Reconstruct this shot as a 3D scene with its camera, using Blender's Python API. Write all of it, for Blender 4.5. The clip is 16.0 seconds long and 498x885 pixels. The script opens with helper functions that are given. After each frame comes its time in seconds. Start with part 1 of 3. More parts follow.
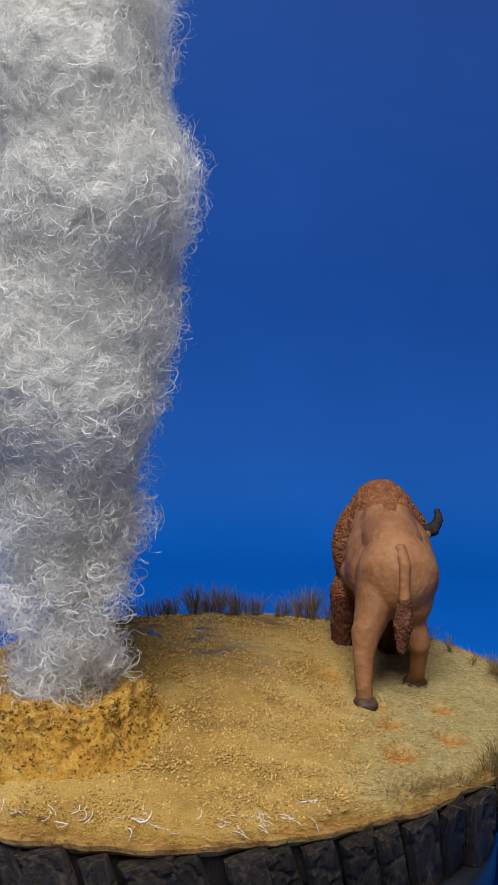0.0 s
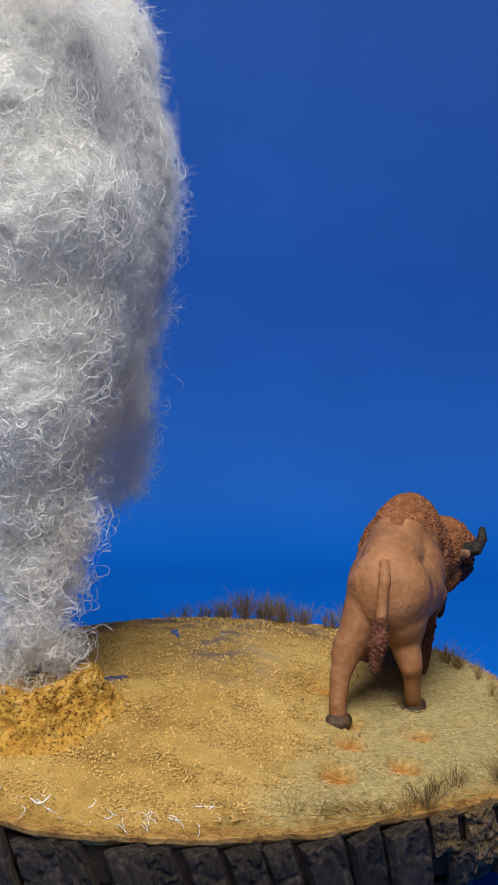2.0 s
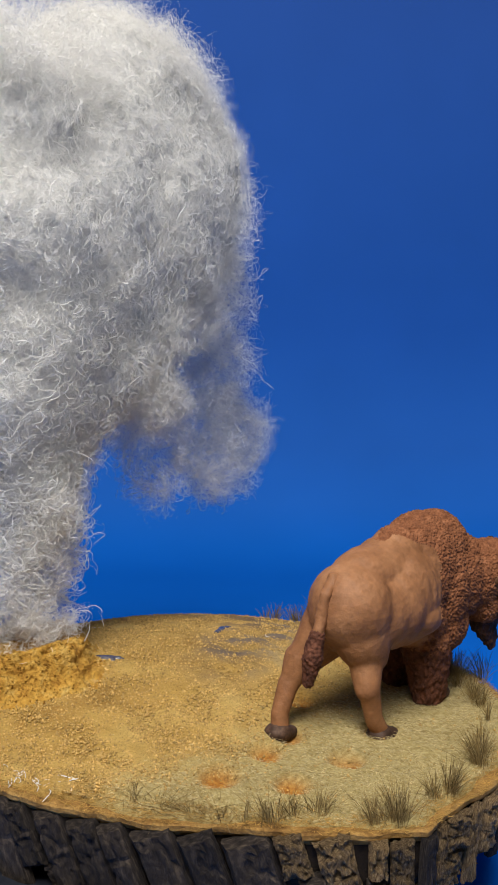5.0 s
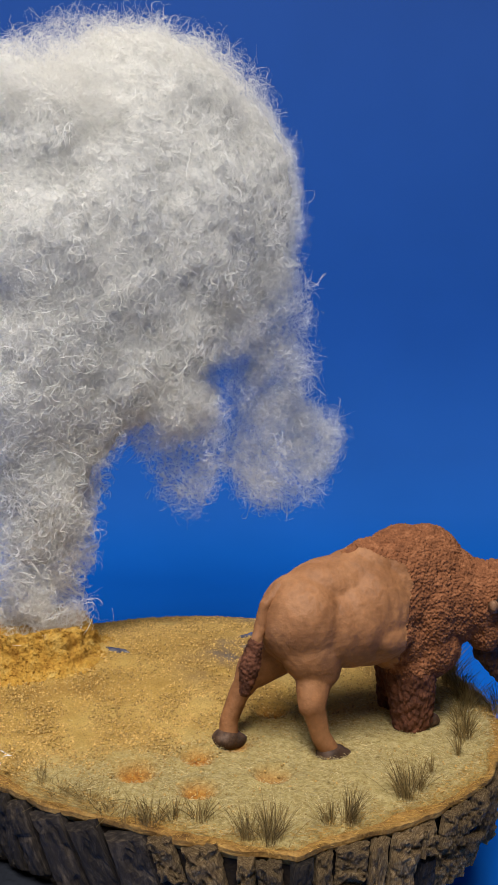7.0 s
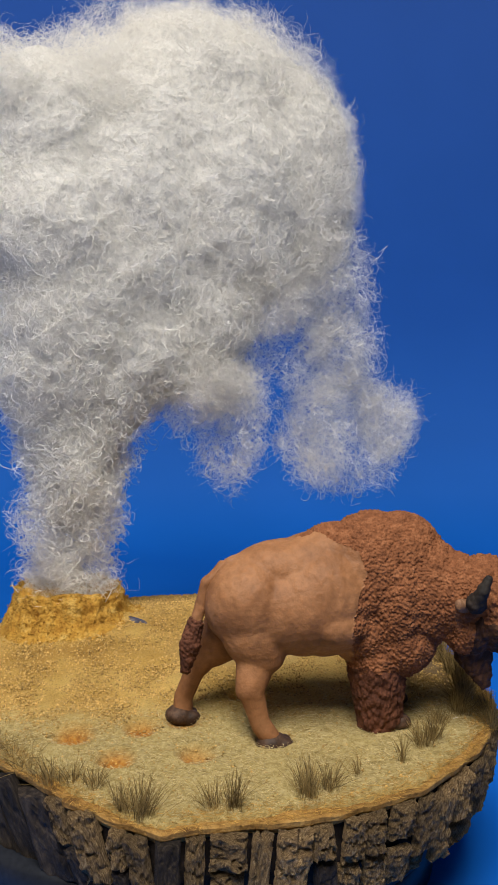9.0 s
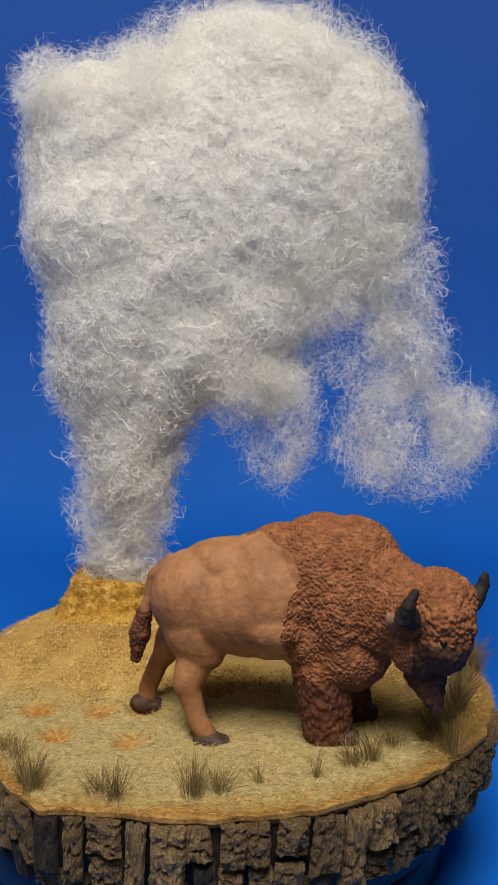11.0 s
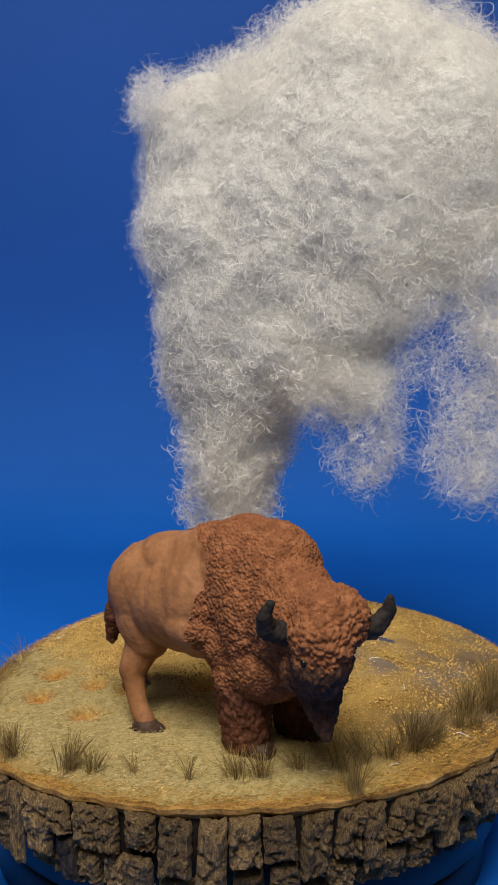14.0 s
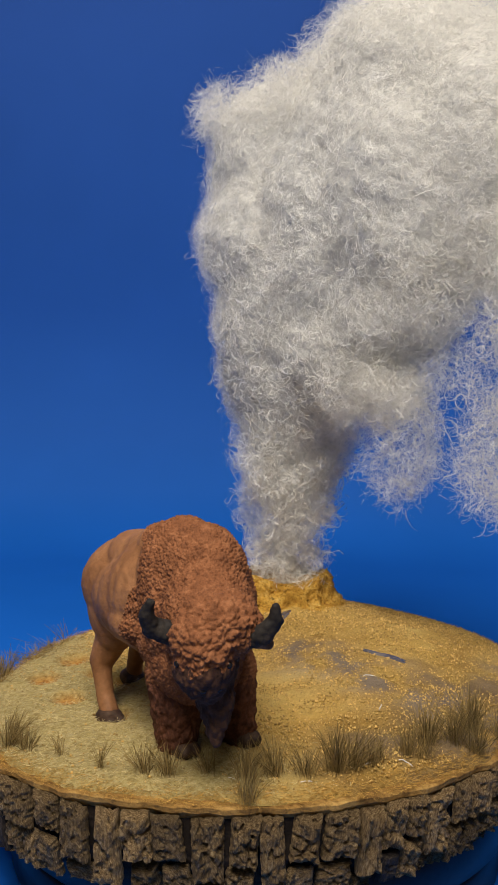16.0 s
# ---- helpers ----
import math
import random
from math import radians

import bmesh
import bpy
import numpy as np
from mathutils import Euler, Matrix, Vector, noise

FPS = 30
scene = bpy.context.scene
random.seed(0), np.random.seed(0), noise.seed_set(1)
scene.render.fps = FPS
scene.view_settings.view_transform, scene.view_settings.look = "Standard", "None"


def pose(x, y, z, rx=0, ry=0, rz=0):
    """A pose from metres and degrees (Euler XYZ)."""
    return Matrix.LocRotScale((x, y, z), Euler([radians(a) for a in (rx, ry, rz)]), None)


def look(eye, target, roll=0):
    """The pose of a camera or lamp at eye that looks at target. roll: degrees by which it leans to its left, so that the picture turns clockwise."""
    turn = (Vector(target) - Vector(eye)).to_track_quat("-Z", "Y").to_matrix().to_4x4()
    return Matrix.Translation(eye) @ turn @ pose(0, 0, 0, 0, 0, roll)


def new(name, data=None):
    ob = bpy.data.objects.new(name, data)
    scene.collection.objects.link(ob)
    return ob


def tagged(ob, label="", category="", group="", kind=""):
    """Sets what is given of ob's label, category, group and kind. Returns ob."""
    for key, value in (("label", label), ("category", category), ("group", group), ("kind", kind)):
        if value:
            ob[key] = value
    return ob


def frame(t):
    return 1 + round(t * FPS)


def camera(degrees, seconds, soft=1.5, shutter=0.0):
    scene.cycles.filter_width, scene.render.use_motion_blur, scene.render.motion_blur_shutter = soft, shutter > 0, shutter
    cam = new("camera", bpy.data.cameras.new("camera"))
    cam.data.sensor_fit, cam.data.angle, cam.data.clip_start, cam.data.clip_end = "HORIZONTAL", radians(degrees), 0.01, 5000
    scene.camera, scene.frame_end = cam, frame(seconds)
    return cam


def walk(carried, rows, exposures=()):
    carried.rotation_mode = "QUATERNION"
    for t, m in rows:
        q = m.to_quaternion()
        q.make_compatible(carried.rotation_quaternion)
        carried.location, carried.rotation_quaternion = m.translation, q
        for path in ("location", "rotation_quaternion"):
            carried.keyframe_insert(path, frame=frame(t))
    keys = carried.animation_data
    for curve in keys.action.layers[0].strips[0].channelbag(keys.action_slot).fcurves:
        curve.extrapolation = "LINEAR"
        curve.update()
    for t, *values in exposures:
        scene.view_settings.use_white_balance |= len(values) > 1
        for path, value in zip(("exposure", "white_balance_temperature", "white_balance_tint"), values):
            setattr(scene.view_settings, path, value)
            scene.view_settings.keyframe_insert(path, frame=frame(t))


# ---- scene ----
# ---- camera and turntable ----
cam = camera(29.27, 16.0)
# seconds, turntable angle, camera x, y, z, yaw, pitch
ROWS = [
    (0.0, 0.00, -0.0031, -0.4178, 0.1577, 0.35, -5.61),
    (0.5, 4.22, -0.0022, -0.4176, 0.1577, 0.23, -5.51),
    (1.0, 8.49, -0.0017, -0.4179, 0.1581, 0.20, -5.41),
    (1.5, 12.82, -0.0013, -0.4189, 0.1588, 0.19, -5.38),
    (2.0, 17.06, -0.0011, -0.4197, 0.1588, 0.21, -5.27),
    (2.5, 21.14, -0.0008, -0.4195, 0.1589, 0.10, -5.26),
    (3.0, 25.84, -0.0006, -0.4200, 0.1586, 0.08, -5.22),
    (3.5, 30.03, -0.0003, -0.4198, 0.1590, 0.07, -5.35),
    (4.0, 34.65, 0.0000, -0.4222, 0.1602, 0.07, -5.40),
    (6.5, 58.91, 0.0006, -0.4279, 0.1599, -0.46, -4.59),
    (7.0, 63.57, 0.0010, -0.4274, 0.1597, -0.54, -4.73),
    (7.5, 68.00, 0.0013, -0.4252, 0.1591, -0.68, -5.13),
    (8.0, 72.53, 0.0016, -0.4227, 0.1583, -0.70, -5.55),
    (10.5, 96.18, 0.0018, -0.4212, 0.1570, -0.99, -5.96),
    (11.0, 101.00, 0.0018, -0.4208, 0.1561, -0.81, -5.89),
    (11.5, 105.71, 0.0017, -0.4182, 0.1543, -1.03, -6.08),
    (12.0, 110.23, 0.0014, -0.4167, 0.1532, -0.75, -6.14),
    (12.5, 114.82, 0.0009, -0.4154, 0.1528, -0.51, -6.17),
    (13.0, 119.18, 0.0004, -0.4165, 0.1535, -0.16, -6.03),
    (13.5, 123.79, -0.0001, -0.4177, 0.1547, -0.02, -5.96),
    (14.0, 128.28, -0.0004, -0.4182, 0.1553, 0.17, -5.92),
    (14.5, 132.64, -0.0006, -0.4190, 0.1559, 0.41, -5.79),
    (15.0, 137.17, -0.0006, -0.4197, 0.1565, 0.39, -5.70),
    (15.5, 141.59, -0.0001, -0.4193, 0.1557, 0.28, -5.61),
    (16.0, 145.95, 0.0006, -0.4192, 0.1551, 0.34, -5.58),
]
ROLL = 0.99
walk(cam, [(t, pose(x, y, z, 90 + pitch, 0, yaw) @ pose(0, 0, 0, 0, 0, ROLL)) for t, a, x, y, z, yaw, pitch in ROWS],
     exposures=[(0.0, -0.07, 5800, 10), (1.0, 0.05, 5800, 10), (2.0, 0.15, 5800, 10), (4.0, 0.13, 5850, 10), (7.5, 0.09, 6050, 10), (11.0, 0.04, 6250, 10), (13.5, -0.06, 6300, 10), (16.0, -0.03, 6450, 10)])

# ---- light ----
world = bpy.data.worlds.new("world")
scene.world = world
world.use_nodes = True
world.node_tree.nodes["Background"].inputs[0].default_value = (1.0, 0.95, 0.88, 1)
world.node_tree.nodes["Background"].inputs[1].default_value = 0.045


def area_lamp(name, eye, target, size, watts, colour):
    data = bpy.data.lights.new(name, "AREA")
    data.shape, data.size, data.size_y, data.energy, data.color = "RECTANGLE", size[0], size[1], watts, colour
    ob = new(name, data)
    ob.matrix_world = look(eye, target)
    return ob


area_lamp("studio_softbox", (-0.10, -0.66, 1.08), (0, 0.05, 0.10), (0.58, 0.58), 24.5, (1.0, 0.92, 0.80))

# ---- materials ----


def material(name):
    m = bpy.data.materials.new(name)
    m.use_nodes = True
    nt = m.node_tree
    return m, nt, nt.nodes["Principled BSDF"]


def node(nt, kind, **values):
    n = nt.nodes.new(kind)
    for k, v in values.items():
        n.inputs[k.replace("_", " ")].default_value = v
    return n


def ramp(nt, source, stops):
    r = nt.nodes.new("ShaderNodeValToRGB")
    el = r.color_ramp.elements
    while len(el) < len(stops):
        el.new(0.5)
    for e, (p, c) in zip(el, stops):
        e.position, e.color = p, (*c, 1)
    nt.links.new(source, r.inputs[0])
    return r.outputs[0]


def noise_tex(nt, scale, detail=5.0, rough=0.6, coord="Object", stretch=(1, 1, 1)):
    tc = nt.nodes.new("ShaderNodeTexCoord")
    mp = node(nt, "ShaderNodeMapping", Scale=stretch)
    nt.links.new(tc.outputs[coord], mp.inputs[0])
    n = node(nt, "ShaderNodeTexNoise", Scale=scale, Detail=detail, Roughness=rough)
    nt.links.new(mp.outputs[0], n.inputs["Vector"])
    return n.outputs["Fac"]


def mix(nt, fac, a, b, mode="MIX"):
    m = nt.nodes.new("ShaderNodeMix")
    m.data_type, m.blend_type = "RGBA", mode
    for sock, v in ((m.inputs[0], fac), (m.inputs[6], a), (m.inputs[7], b)):
        if isinstance(v, (int, float)):
            sock.default_value = v
        elif isinstance(v, tuple):
            sock.default_value = (*v, 1)
        else:
            nt.links.new(v, sock)
    return m.outputs[2]


def bump(nt, bsdf, height, strength, distance):
    b = node(nt, "ShaderNodeBump", Strength=strength, Distance=distance)
    nt.links.new(height, b.inputs["Height"])
    nt.links.new(b.outputs[0], bsdf.inputs["Normal"])


def mottled(name, dark, mid, light, scale, roughness=0.9, relief=0.5, depth=0.0005, fine=None, stretch=(1, 1, 1), island=0.0, speck=0.55):
    """A worn matt surface: coarse mottling, fine grain, and relief."""
    m, nt, b = material(name)
    coarse = noise_tex(nt, scale, 6, 0.62, stretch=stretch)
    grain = noise_tex(nt, fine or scale * 7, 4, 0.7, stretch=stretch)
    c1 = ramp(nt, coarse, [(0.30, dark), (0.52, mid), (0.72, light)])
    c2 = ramp(nt, grain, [(0.25, (speck, speck, speck)), (0.5, (1, 1, 1)), (0.8, (1.25, 1.22, 1.18))])
    col = mix(nt, 1.0, c1, c2, "MULTIPLY")
    if island:
        info = nt.nodes.new("ShaderNodeObjectInfo")
        c3 = ramp(nt, info.outputs["Random"], [(0.0, (1 - island,) * 3), (1.0, (1 + island,) * 3)])
        col = mix(nt, 1.0, col, c3, "MULTIPLY")
    nt.links.new(col, b.inputs["Base Color"])
    b.inputs["Roughness"].default_value = roughness
    b.inputs["Specular IOR Level"].default_value = 0.25
    bump(nt, b, grain, relief, depth)
    return m


def let_light_through(m, share):
    nt = m.node_tree
    b = nt.nodes["Principled BSDF"]
    tr = nt.nodes.new("ShaderNodeBsdfTranslucent")
    nt.links.new(b.inputs["Base Color"].links[0].from_socket, tr.inputs[0])
    mx = nt.nodes.new("ShaderNodeMixShader")
    mx.inputs[0].default_value = share
    nt.links.new(b.outputs[0], mx.inputs[1])
    nt.links.new(tr.outputs[0], mx.inputs[2])
    nt.links.new(mx.outputs[0], nt.nodes["Material Output"].inputs[0])


def fibre_material(name, colour, spread, through_light):
    """Fibres that vary a little from strand to strand and let some light through."""
    m, nt, b = material(name)
    geo = nt.nodes.new("ShaderNodeNewGeometry")
    v = ramp(nt, geo.outputs["Random Per Island"], [(0.0, tuple(c * (1 - spread) for c in colour)), (1.0, tuple(min(1, c * (1 + spread)) for c in colour))])
    nt.links.new(v, b.inputs["Base Color"])
    b.inputs["Roughness"].default_value = 0.75
    b.inputs["Specular IOR Level"].default_value = 0.2
    tr = nt.nodes.new("ShaderNodeBsdfTranslucent")
    nt.links.new(v, tr.inputs[0])
    mx = nt.nodes.new("ShaderNodeMixShader")
    mx.inputs[0].default_value = through_light
    nt.links.new(b.outputs[0], mx.inputs[1])
    nt.links.new(tr.outputs[0], mx.inputs[2])
    nt.links.new(mx.outputs[0], nt.nodes["Material Output"].inputs[0])
    return m


COTTON = fibre_material("cotton_fibre", (0.885, 0.87, 0.84), 0.07, 0.5)
STRAW = fibre_material("straw_flock", (0.60, 0.50, 0.27), 0.42, 0.3)
FRINGE = fibre_material("ochre_fringe", (0.50, 0.30, 0.075), 0.45, 0.25)
GRAIN = fibre_material("sand_grain", (0.48, 0.31, 0.10), 0.45, 0.0)
GREY = mottled("grey_bounce_plane", (0.19, 0.185, 0.175), (0.23, 0.22, 0.21), (0.27, 0.26, 0.245), 12, 0.7, 0.1, 0.0003, 300)
TUFT = fibre_material("dry_grass", (0.32, 0.225, 0.085), 0.6, 0.35)
HIDE = mottled("painted_hide", (0.18, 0.077, 0.031), (0.265, 0.121, 0.052), (0.335, 0.163, 0.075), 60, 0.6, 0.6, 0.0008, 330, speck=0.8)
WOOL = mottled("painted_wool", (0.125, 0.045, 0.018), (0.21, 0.079, 0.032), (0.31, 0.130, 0.058), 260, 0.8, 0.6, 0.0006, 1500)
LEG_WOOL = mottled("brown_wool", (0.042, 0.015, 0.008), (0.105, 0.038, 0.020), (0.175, 0.068, 0.036), 260, 0.8, 0.6, 0.0006, 1500)
DARK_WOOL = mottled("dark_wool", (0.022, 0.010, 0.006), (0.055, 0.024, 0.013), (0.11, 0.050, 0.028), 260, 0.75, 0.5, 0.0005, 1500)
HORN = mottled("painted_horn", (0.012, 0.010, 0.010), (0.020, 0.016, 0.014), (0.045, 0.033, 0.026), 200, 0.75, 0.3, 0.0003)
HOOF = mottled("painted_hoof", (0.022, 0.012, 0.008), (0.060, 0.033, 0.020), (0.12, 0.066, 0.040), 200, 0.6, 0.3, 0.0003)
EAR = mottled("painted_ear", (0.10, 0.050, 0.026), (0.20, 0.105, 0.058), (0.32, 0.19, 0.115), 300, 0.7, 0.3, 0.0003)
BARK = mottled("oak_bark", (0.080, 0.046, 0.020), (0.31, 0.20, 0.092), (0.60, 0.44, 0.23), 9, 0.95, 1.0, 0.0022, 34, island=0.35)
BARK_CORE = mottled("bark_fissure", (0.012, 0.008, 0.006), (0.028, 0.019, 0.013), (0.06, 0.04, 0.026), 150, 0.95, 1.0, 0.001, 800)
WOOD = mottled("cut_wood", (0.15, 0.075, 0.020), (0.36, 0.20, 0.055), (0.50, 0.31, 0.10), 140, 0.95, 1.0, 0.0012, 700)
CONE = mottled("sulphur_crust", (0.36, 0.175, 0.024), (0.50, 0.28, 0.045), (0.62, 0.42, 0.12), 160, 0.95, 1.0, 0.0012, 900)
CRYSTAL = mottled("white_crystal", (0.55, 0.53, 0.50), (0.72, 0.70, 0.68), (0.85, 0.84, 0.83), 300, 0.3, 0.2, 0.0002)
EYE = mottled("glossy_eye", (0.006, 0.005, 0.005), (0.010, 0.008, 0.008), (0.016, 0.013, 0.012), 200, 0.25, 0.1, 0.0001)
BLACK = mottled("black_plastic", (0.010, 0.011, 0.016), (0.014, 0.016, 0.022), (0.02, 0.022, 0.03), 60, 0.35, 0.05, 0.0001)

# Dark specks paint the shade in gaps between fibres into white wadding.
BATTING = mottled("cotton_batting", (0.73, 0.725, 0.70), (0.84, 0.83, 0.805), (0.89, 0.88, 0.855), 130, 1.0, 1.0, 0.0024, 430, speck=0.77)
let_light_through(BATTING, 0.4)
# Smoother, darker bark; some of the darkness is the plume's shade painted in.
BARK_DARK = mottled("smooth_bark_part_shade", (0.014, 0.010, 0.008), (0.043, 0.032, 0.024), (0.115, 0.085, 0.058), 4.5, 0.9, 0.9, 0.0014, 22, island=0.3)
POOL = mottled("pool_resin", (0.05, 0.045, 0.06), (0.09, 0.085, 0.10), (0.20, 0.17, 0.14), 160, 0.12, 0.1, 0.0002)


def soil_material():
    m, nt, b = material("painted_soil")
    att = nt.nodes.new("ShaderNodeAttribute")
    att.attribute_name = "zone"
    sep = nt.nodes.new("ShaderNodeSeparateColor")
    nt.links.new(att.outputs["Color"], sep.inputs[0])
    big = noise_tex(nt, 28, 5, 0.6)
    fine = noise_tex(nt, 420, 4, 0.75)
    grit = noise_tex(nt, 1300, 3, 0.8)
    sand = ramp(nt, big, [(0.3, (0.38, 0.215, 0.050)), (0.5, (0.53, 0.335, 0.085)), (0.7, (0.63, 0.44, 0.14))])
    turf = ramp(nt, fine, [(0.3, (0.28, 0.205, 0.07)), (0.5, (0.50, 0.39, 0.155)), (0.7, (0.62, 0.51, 0.25))])
    col = mix(nt, sep.outputs[0], sand, turf)
    col = mix(nt, sep.outputs[1], col, ramp(nt, fine, [(0.3, (0.20, 0.065, 0.012)), (0.5, (0.48, 0.20, 0.03)), (0.7, (0.60, 0.33, 0.06))]))
    col = mix(nt, att.outputs["Alpha"], col, ramp(nt, big, [(0.3, (0.14, 0.085, 0.030)), (0.5, (0.24, 0.150, 0.055)), (0.7, (0.33, 0.22, 0.09))]))
    col = mix(nt, sep.outputs[2], col, ramp(nt, big, [(0.35, (0.13, 0.105, 0.10)), (0.65, (0.24, 0.20, 0.18))]))
    speck = ramp(nt, grit, [(0.30, (0.34, 0.30, 0.24)), (0.45, (0.95, 0.95, 0.95)), (0.60, (1, 1, 1)), (0.75, (1.35, 1.32, 1.22))])
    col = mix(nt, 0.8, col, mix(nt, 1.0, col, speck, "MULTIPLY"))
    nt.links.new(col, b.inputs["Base Color"])
    b.inputs["Roughness"].default_value = 0.9
    b.inputs["Specular IOR Level"].default_value = 0.2
    both = nt.nodes.new("ShaderNodeMath")
    nt.links.new(fine, both.inputs[0])
    nt.links.new(grit, both.inputs[1])
    bump(nt, b, both.outputs[0], 1.0, 0.0013)
    return m


SOIL = soil_material()


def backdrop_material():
    m, nt, b = material("blue_paper_painted_glow")
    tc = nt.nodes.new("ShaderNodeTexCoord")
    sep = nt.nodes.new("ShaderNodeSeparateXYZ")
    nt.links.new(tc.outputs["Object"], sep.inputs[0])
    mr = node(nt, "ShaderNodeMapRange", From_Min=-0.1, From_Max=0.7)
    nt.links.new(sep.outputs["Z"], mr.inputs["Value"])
    # Glow near the horizon is put into the paper's colour, brighter low down.
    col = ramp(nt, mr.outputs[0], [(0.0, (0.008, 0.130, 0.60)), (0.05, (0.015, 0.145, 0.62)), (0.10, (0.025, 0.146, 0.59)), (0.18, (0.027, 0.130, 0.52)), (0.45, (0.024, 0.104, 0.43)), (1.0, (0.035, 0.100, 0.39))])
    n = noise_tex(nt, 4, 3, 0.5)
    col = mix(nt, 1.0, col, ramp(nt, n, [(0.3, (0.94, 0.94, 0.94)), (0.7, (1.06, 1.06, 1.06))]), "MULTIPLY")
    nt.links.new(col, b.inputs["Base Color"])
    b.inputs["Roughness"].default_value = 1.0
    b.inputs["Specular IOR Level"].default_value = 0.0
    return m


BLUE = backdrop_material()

# ---- building helpers ----


def link(name, mesh, mat, parent=None, label=""):
    ob = new(name, mesh)
    if mat:
        mesh.materials.clear()
        mesh.materials.append(mat)
    if parent:
        ob.parent = parent
    if label:
        ob["label"] = label
    return ob


def mesh_of(name, verts, faces, smooth=True):
    me = bpy.data.meshes.new(name)
    me.from_pydata([tuple(v) for v in verts], [], [tuple(f) for f in faces])
    me.update()
    if smooth:
        me.shade_smooth()
    return me


def fast_mesh(name, verts, faces, smooth=True):
    """A mesh from numpy arrays; all faces have the same number of corners."""
    me = bpy.data.meshes.new(name)
    n, k = faces.shape
    me.vertices.add(len(verts))
    me.vertices.foreach_set("co", np.asarray(verts, np.float32).ravel())
    me.loops.add(n * k)
    me.loops.foreach_set("vertex_index", np.asarray(faces, np.int32).ravel())
    me.polygons.add(n)
    me.polygons.foreach_set("loop_start", np.arange(0, n * k, k, dtype=np.int32))
    me.update(calc_edges=True)
    if smooth:
        me.shade_smooth()
    return me


def fibres(name, paths, radius, rng):
    """Three-sided tubes along paths (count, points, 3), tapering to their ends."""
    n, k, _ = paths.shape
    tang = np.gradient(paths, axis=1)
    tang /= np.linalg.norm(tang, axis=2, keepdims=True) + 1e-12
    ref = rng.normal(size=(n, 1, 3))
    side = np.cross(tang, ref)
    side /= np.linalg.norm(side, axis=2, keepdims=True) + 1e-12
    other = np.cross(tang, side)
    taper = np.interp(np.linspace(0, 1, k), [0, 0.12, 0.8, 1], [0.4, 1, 1, 0.25])[None, :, None] * radius[:, None, None]
    rings = [paths + taper * (math.cos(a) * side + math.sin(a) * other) for a in (0, 2.0944, 4.18879)]
    verts = np.stack(rings, 2).reshape(-1, 3)
    base = (np.arange(n)[:, None] * k + np.arange(k - 1)[None, :]) * 3
    quads = [np.stack([base + i, base + (i + 1) % 3, base + 3 + (i + 1) % 3, base + 3 + i], -1).reshape(-1, 4) for i in range(3)]
    return fast_mesh(name, verts, np.concatenate(quads), smooth=False)


def ribbons(name, paths, radius, rng):
    """Narrow flat strands along paths (count, points, 3), each turned its own way."""
    n, k, _ = paths.shape
    tang = np.gradient(paths, axis=1)
    side = np.cross(tang, rng.normal(size=(n, 1, 3)))
    side /= np.linalg.norm(side, axis=2, keepdims=True) + 1e-12
    wide = np.interp(np.linspace(0, 1, k), [0, 0.15, 0.8, 1], [0.4, 1, 1, 0.3])[None, :, None] * radius[:, None, None]
    verts = np.stack([paths - side * wide, paths + side * wide], 2).reshape(-1, 3)
    base = (np.arange(n)[:, None] * k + np.arange(k - 1)[None, :]) * 2
    quads = np.stack([base, base + 1, base + 3, base + 2], -1).reshape(-1, 4)
    return fast_mesh(name, verts, quads, smooth=False)


